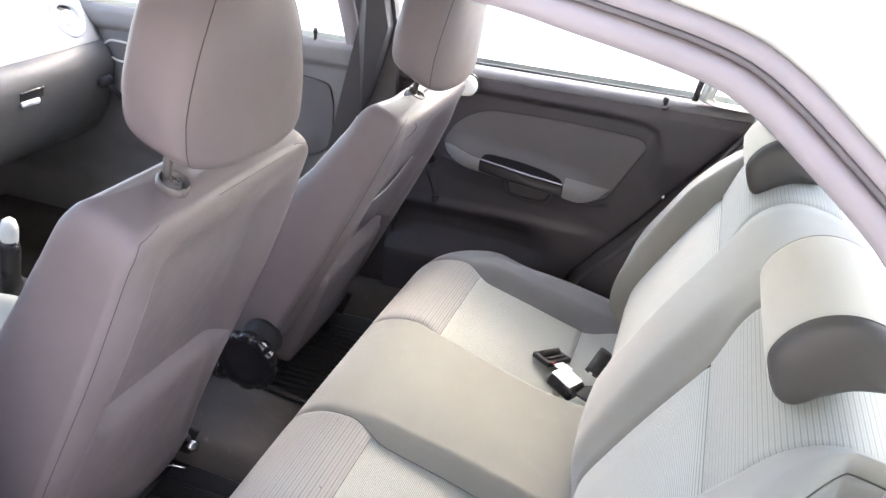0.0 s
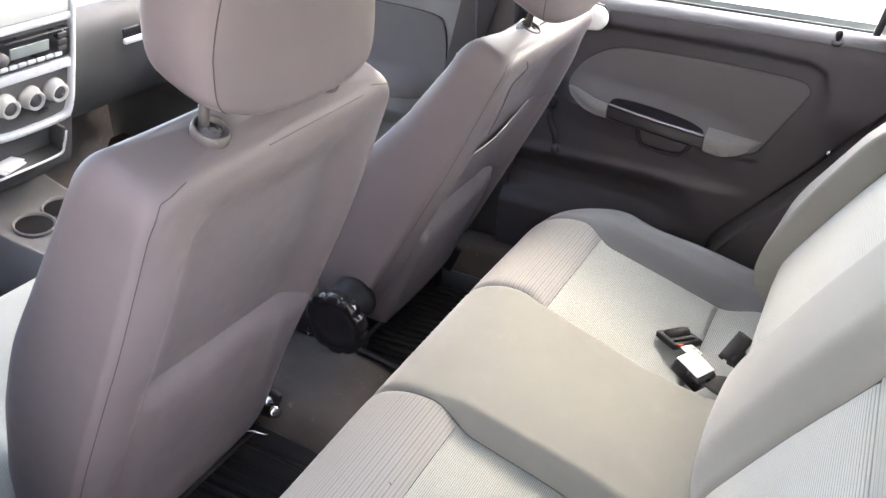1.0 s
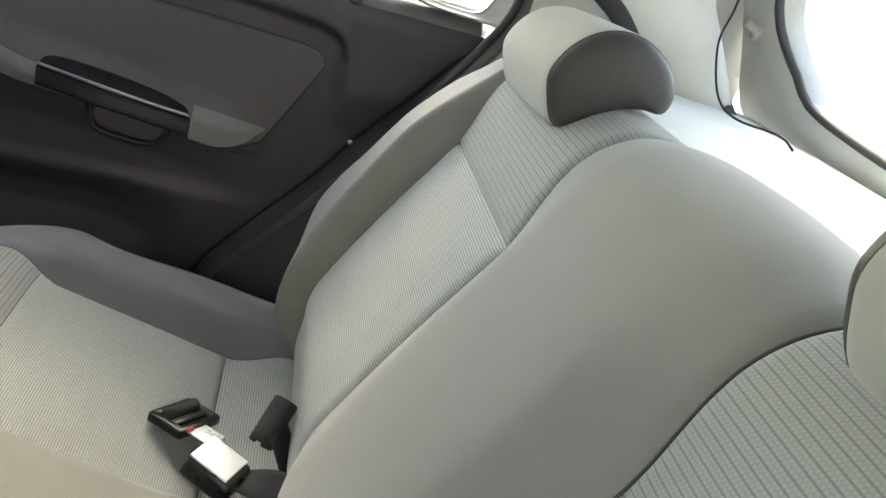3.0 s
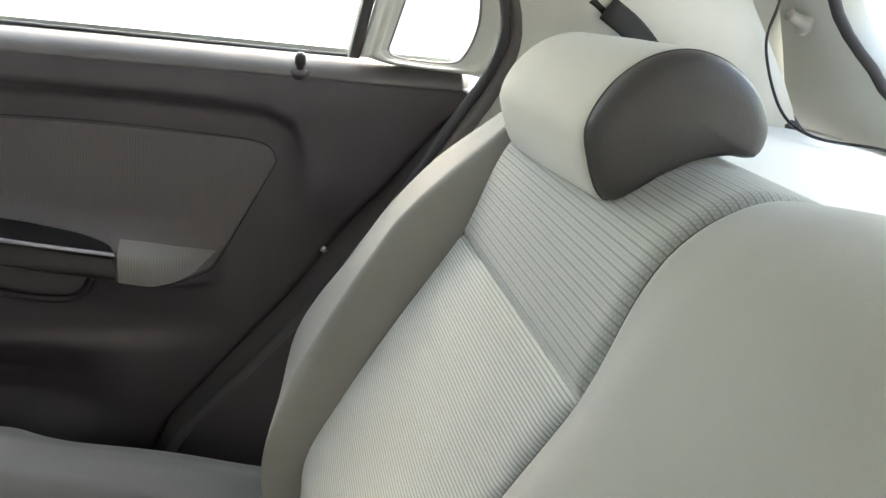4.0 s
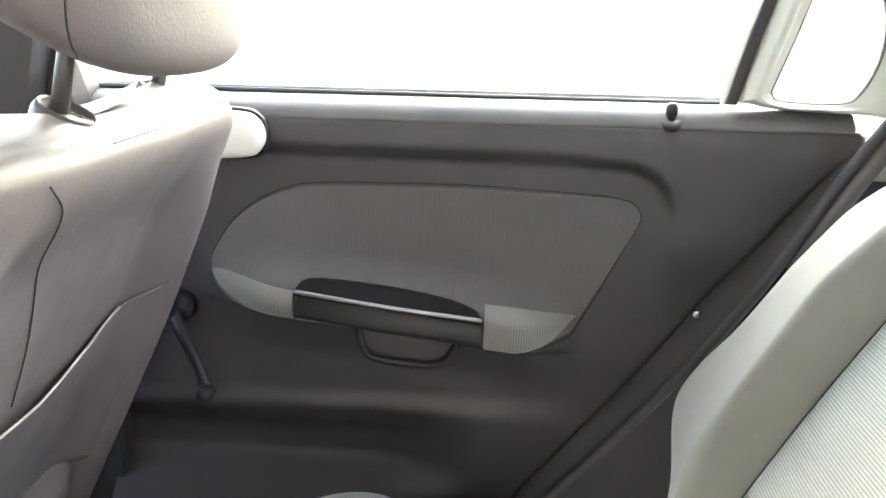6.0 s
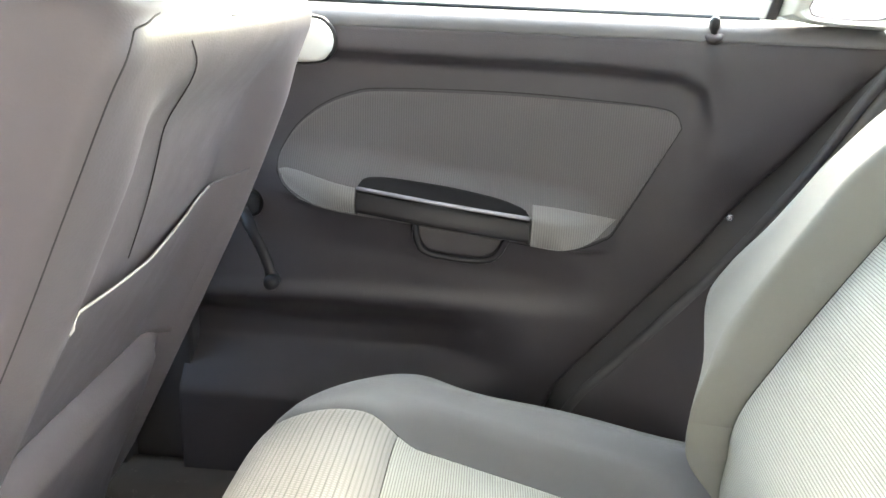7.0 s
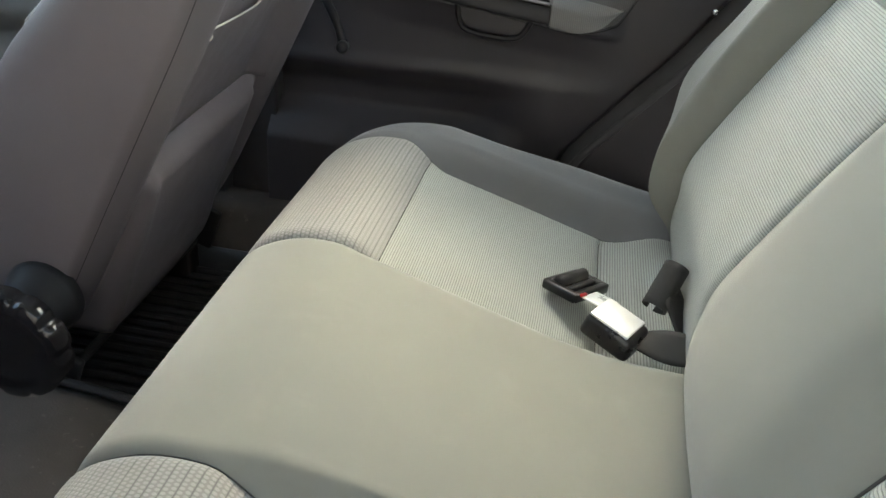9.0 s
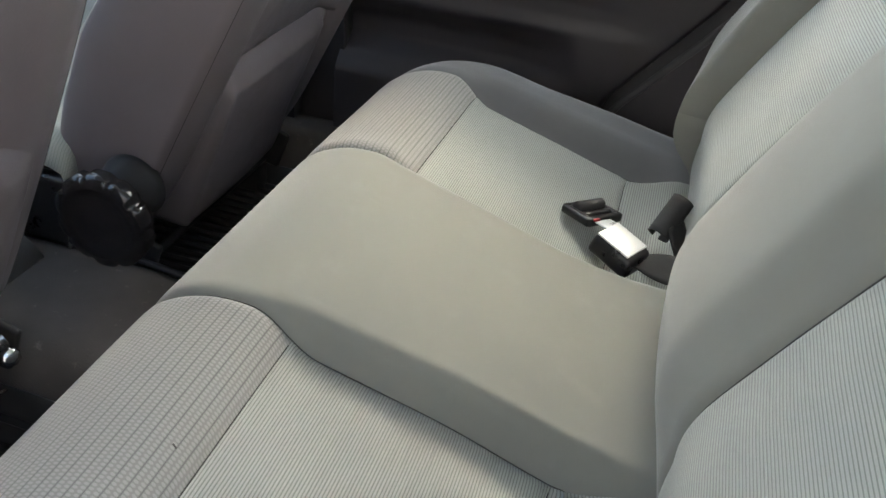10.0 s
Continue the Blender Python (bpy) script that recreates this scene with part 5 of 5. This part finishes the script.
console = thing("centre_console", "grey plastic centre console with two cup holders", "console", at=(-0.65, 0.03, 0.15))
CX = [(-1.10, 0.345, 0.125), (-0.99, 0.310, 0.125), (-0.90, 0.290, 0.120), (-0.80, 0.276, 0.110), (-0.66, 0.262, 0.095), (-0.50, 0.25, 0.085), (-0.40, 0.215, 0.075), (-0.33, 0.17, 0.06)]
rows = []
for x, z, w in spline(CX, 30):
    rows.append([(x, 0.03 + w * q, z - 0.10 * np.clip(abs(q) - 0.8, 0, 1) * 5 * (abs(q) > 0.8) + 0.004 * (0.7 < abs(q) <= 0.8)) for q in (-1.02, -1, -0.8, -0.75, -0.5, 0, 0.5, 0.75, 0.8, 1, 1.02)])
sheet("console_shell", np.array(rows), M_PLATE, console, "grey plastic shell", thick=0.004)
for x, y in ((-0.885, 0.0), (-0.895, 0.075)):
    turned("cup_rim", [(0.040, -0.006), (0.041, 0.003), (0.0385, 0.006), (0.036, 0.004), (0.034, -0.004)], pose(x, y, 0.2905, 0, 10, 0), M_PLATE, console, "grey cup holder rim", n=32)
    # Flat disc: the depth of the cup is only coloured in as shade.
    turned("cup_well_shade", [(0.0345, -0.003), (0.0345, 0.0005), (0.030, 0.001), (0.0, 0.001)], pose(x, y, 0.2905, 0, 10, 0), M_RECESS_SHADE, console, "dark disc for the shade in the cup holder", n=32)
lever = thing("gear_lever", "black gear lever with a boot in a pale ring", "gear lever", at=(-0.60, 0.03, 0.25))
turned("boot", [(0.055, 0.0), (0.045, 0.03), (0.040, 0.05), (0.026, 0.09), (0.015, 0.12), (0, 0.12)], pose(-0.70, 0.0, 0.262), M_BLACK, lever, "black folded boot")
turned("ring", [(0.058, 0), (0.068, 0.004), (0.070, 0.012), (0.060, 0.014), (0.055, 0.004)], pose(-0.70, 0.0, 0.264), M_SILVER, lever, "silver boot ring", n=36)
turned("shaft", [(0.010, 0.10), (0.017, 0.16), (0.019, 0.24), (0.016, 0.26), (0, 0.26)], pose(-0.70, -0.01, 0.185, 0, 8, 0), M_BLACK, lever)
turned("knob", [(0.013, 0.25), (0.016, 0.265), (0.0165, 0.285), (0.012, 0.300), (0.005, 0.306), (0, 0.306)], pose(-0.70, -0.01, 0.185, 0, 8, 0), M_WHITE, lever, "pale round knob")

# ---- front and rear closings ----
front = structure("wall_front", "firewall and windscreen of the car", "car body")
block("firewall", (0.02, 1.34, 0.70), pose(-1.40, 0, 0.38), M_CARPET, front, bevel=0)
bm = bmesh.new()
vs = [bm.verts.new(p) for p in ((-1.42, -0.66, 0.735), (-1.42, 0.66, 0.735), (-0.75, 0.55, 1.09), (-0.75, -0.55, 1.09))]
bm.faces.new(vs)
g = part("windscreen", bm, M_GLASS, front, "clear windscreen", smooth=False)
g.visible_shadow = False
for sgn in (1, -1):
    tube("a_pillar", [(-1.42, sgn * 0.68, 0.73), (-1.05, sgn * 0.63, 0.93), (-0.74, sgn * 0.57, 1.08)], 0.035, M_TRIM, front, "pale A-pillar trim", n=10)

shelf = thing("parcel_shelf", "pale felt parcel shelf behind the rear seat", "shelf", at=(0.82, 0, 0.72))
X, Y = np.meshgrid(np.linspace(0.700, 0.98, 24), np.linspace(-0.585, 0.585, 50), indexing="ij")
sheet("shelf_board", np.stack([X, Y, 0.716 + 0.006 * sm(0.700, 0.72, X) - 0.01 * sm(0.9, 0.98, X)], -1), M_SHELF, shelf, thick=0.015)
# Solid block added below the shelf so the gap ahead of it stays dark.
block("trunk_fill", (0.26, 1.16, 0.30), pose(0.845, 0, 0.535), M_CARPET, shelf, "unseen dark block filling the boot under the shelf", bevel=0.01)
tube("shelf_lip", [(0.704, y, 0.714) for y in np.linspace(-0.56, 0.56, 30)], 0.006, M_SHELF, shelf, n=8)

hatch = thing("tailgate", "closed tailgate with a large rear window", "tailgate", at=(0.95, 0, 0.75))
HW_OUT = [(-0.66, 0.70), (-0.65, 0.80), (-0.60, 0.95), (-0.52, 1.06), (0, 1.10), (0.52, 1.06), (0.60, 0.95), (0.65, 0.80), (0.66, 0.70), (0.5, 0.66), (0, 0.65), (-0.5, 0.66)]
HW_IN = [(-0.50, 0.79), (-0.54, 0.85), (-0.50, 0.93), (-0.42, 1.01), (0, 1.04), (0.42, 1.01), (0.50, 0.93), (0.54, 0.85), (0.50, 0.79), (0.42, 0.750), (0, 0.73), (-0.42, 0.750)]
hx_at = lambda z: 1.005 - 0.50 * (z - 0.72) - 0.25 * max(0, z - 0.72) ** 2
A, B = spline(HW_IN + HW_IN[:1], 120), spline(HW_OUT + HW_OUT[:1], 120)
rows = [[(hx_at(z) + d, y, z) for y, z in A * (1 - w) + B * w] for w, d in ((0, 0.03), (0, 0.0), (0.05, -0.006), (0.5, -0.010), (0.95, -0.006), (1, 0.0), (1.05, 0.03))]
sheet("hatch_frame", np.array(rows), M_PAINT, hatch, "pale painted hatch frame", flip=True)
tube("window_gasket", [(hx_at(z) - 0.002, y, z) for y, z in A[:-1]], 0.006, M_SEAL, hatch, "black window gasket", n=6, closed=True, up=(1, 0, 0))
rows = [[(hx_at(z) + 0.012, y * k, 0.88 + (z - 0.88) * k) for y, z in A] for k in (1.0, 0.66, 0.33, 0.01)]
g = sheet("rear_glass", np.array(rows), M_GLASS, hatch, "clear rear glass")
g.visible_shadow = False
turned("shelf_clip", [(0.012, 0.0), (0.013, 0.006), (0.007, 0.008), (0.005, 0.022), (0.007, 0.026), (0, 0.026)], Matrix.Translation((0.942, 0.583, 0.822)) @ pose(0, 0, 0, 0, -70, 0), M_GREY, hatch, "grey cord clip")
SEAL_H = [(0.927, 0.484, 0.69), (0.900, 0.523, 0.73), (0.870, 0.539, 0.785), (0.845, 0.565, 0.84), (0.825, 0.558, 0.90), (0.797, 0.515, 1.0), (0.782, 0.475, 1.06)]
tube("hatch_seal", spline(SEAL_H, 40), 0.010, M_SEAL, side_r, "black hatch seal", n=8)
slot = thing("belt_slot", "dark belt slot with black strap in the pillar trim", "seat belt", at=(0.70, 0.535, 0.82))
SL = [(0.680, 0.826), (0.700, 0.814), (0.722, 0.804), (0.745, 0.794)]
tube("slot_rim", [(x, 0.634 + LEANB(z) - 0.060 + 0.012, z) for x, z in spline(SL, 20)], [0.0075] * 20, M_HANDLE, slot, "dark slot rim", n=12, flat=0.5, up=(0, 1, 0))
tube("strap", [(x, 0.634 + LEANB(z) - 0.056 - 0.004 * k, z) for k, (x, z) in enumerate(spline([(0.694, 0.817), (0.725, 0.797), (0.755, 0.765), (0.765, 0.73)], 12))], 0.012, M_BELT, slot, "black belt strap", n=8, flat=0.2, up=(0, 1, 0))
cord = thing("shelf_cord", "thin black cord from tailgate to shelf", "cord", at=(0.9, 0.55, 0.74))
tube("cord", spline([(0.87, 0.535, 0.90), (0.862, 0.520, 0.842), (0.860, 0.522, 0.799), (0.862, 0.478, 0.745), (0.868, 0.428, 0.729), (0.89, 0.36, 0.733), (0.90, 0.34, 0.724)], 50), 0.0016, M_BLACK, cord, n=6)


# ---- seat belts on the bench ----
tongue = thing("belt_tongue", "black plastic belt tongue with steel plate lying on the bench", "seat belt", at=(0.32, 0.265, 0.30))
TG = Matrix.Translation((0.320, 0.266, 0.304)) @ Matrix.Rotation(radians(-20), 4, Vector((0.95, 0.30, 0))) @ pose(0, 0, 0, 4, 14, -36)
for sx, sy, dx, dy in ((0.058, 0.010, 0, 0.019), (0.058, 0.010, 0, -0.019), (0.010, 0.046, -0.026, 0), (0.010, 0.046, 0.026, 0), (0.05, 0.009, 0, 0.006)):
    block("frame_bar", (sx, sy, 0.011), TG @ pose(dy, dx, 0, 0, 0, 90), M_BLACK, tongue, bevel=0.003)
tube("rolled_webbing", [TG @ Vector((-0.006, -0.022, 0.007)), TG @ Vector((-0.006, 0.020, 0.007))], 0.0072, M_BELT, tongue, "rolled black webbing", n=12)
block("steel_plate", (0.036, 0.026, 0.0025), TG @ pose(0.034, -0.006, 0.001), M_FACE, tongue, "bright steel plate", bevel=0.001)
block("release_mark", (0.004, 0.010, 0.003), TG @ pose(0.024, -0.018, 0.004), M_RED, tongue, "small red mark", bevel=0.001)

buckle = thing("belt_buckle", "black belt buckle with a bright metal face lying on the bench", "seat belt", at=(0.362, 0.188, 0.30))
BK = pose(0.362, 0.187, 0.308, -2, 14, -28)
block("body", (0.058, 0.048, 0.026), BK, M_BLACK, buckle, "black buckle body", bevel=0.007, seg=4, taper=0.92)
block("face", (0.044, 0.040, 0.003), BK @ pose(-0.003, 0, 0.0135), M_FACE, buckle, "bright metal face plate", bevel=0.0012)
strap = []
for t in np.linspace(0, 1, 14):
    c = Vector((0.385, 0.180, 0.306)).lerp(Vector((0.452, 0.172, 0.304)), t)
    w = Vector((0.25, 0.95, 0.05)) * 0.014
    twist = 0.010 * math.sin(t * 3.0)
    strap.append([tuple(c + w * q + Vector((0, 0, twist * q))) for q in np.linspace(-1, 1, 7)])
sheet("webbing", np.array(strap), M_BELT, buckle, "black twisted webbing", thick=0.002)

loop = thing("belt_stalk", "black upright belt loop between cushion and backrest", "seat belt", at=(0.415, 0.235, 0.29))
ang = np.linspace(0.5, 2 * math.pi - 0.1, 28)
axis0, axis1 = Vector((0.400, 0.226, 0.316)), Vector((0.419, 0.258, 0.350))
along = (axis1 - axis0).normalized()
e0 = along.cross(Vector((1, 0, 0))).normalized()
e1 = along.cross(e0)
rows = []
for q in np.linspace(0, 1, 8):
    c = axis0.lerp(axis1, q)
    rows.append([tuple(c + e0 * (0.0125 * math.cos(a)) + e1 * (0.0115 * math.sin(a))) for a in ang])
sheet("rolled_strap", np.array(rows), M_BELT, loop, "rolled black strap", thick=0.002)
strap = [[tuple(Vector((0.415, 0.232, 0.335)).lerp(Vector((0.445, 0.205, 0.285)), t) + Vector((0.3, 0.9, 0.25)) * 0.018 * q) for q in np.linspace(-1, 1, 6)] for t in np.linspace(0, 1, 10)]
sheet("strap", np.array(strap), M_BELT, loop, "black strap", thick=0.002)

P, N = cushion_surface(np.linspace(-0.3035, -0.3045, 5), np.linspace(S_FRONT - 0.021, S_FRONT - 0.0175, 5))
tube("snag", P + N * 0.0006, 0.0006, M_PIPE, bench, "small dark snag in the cloth", n=5)
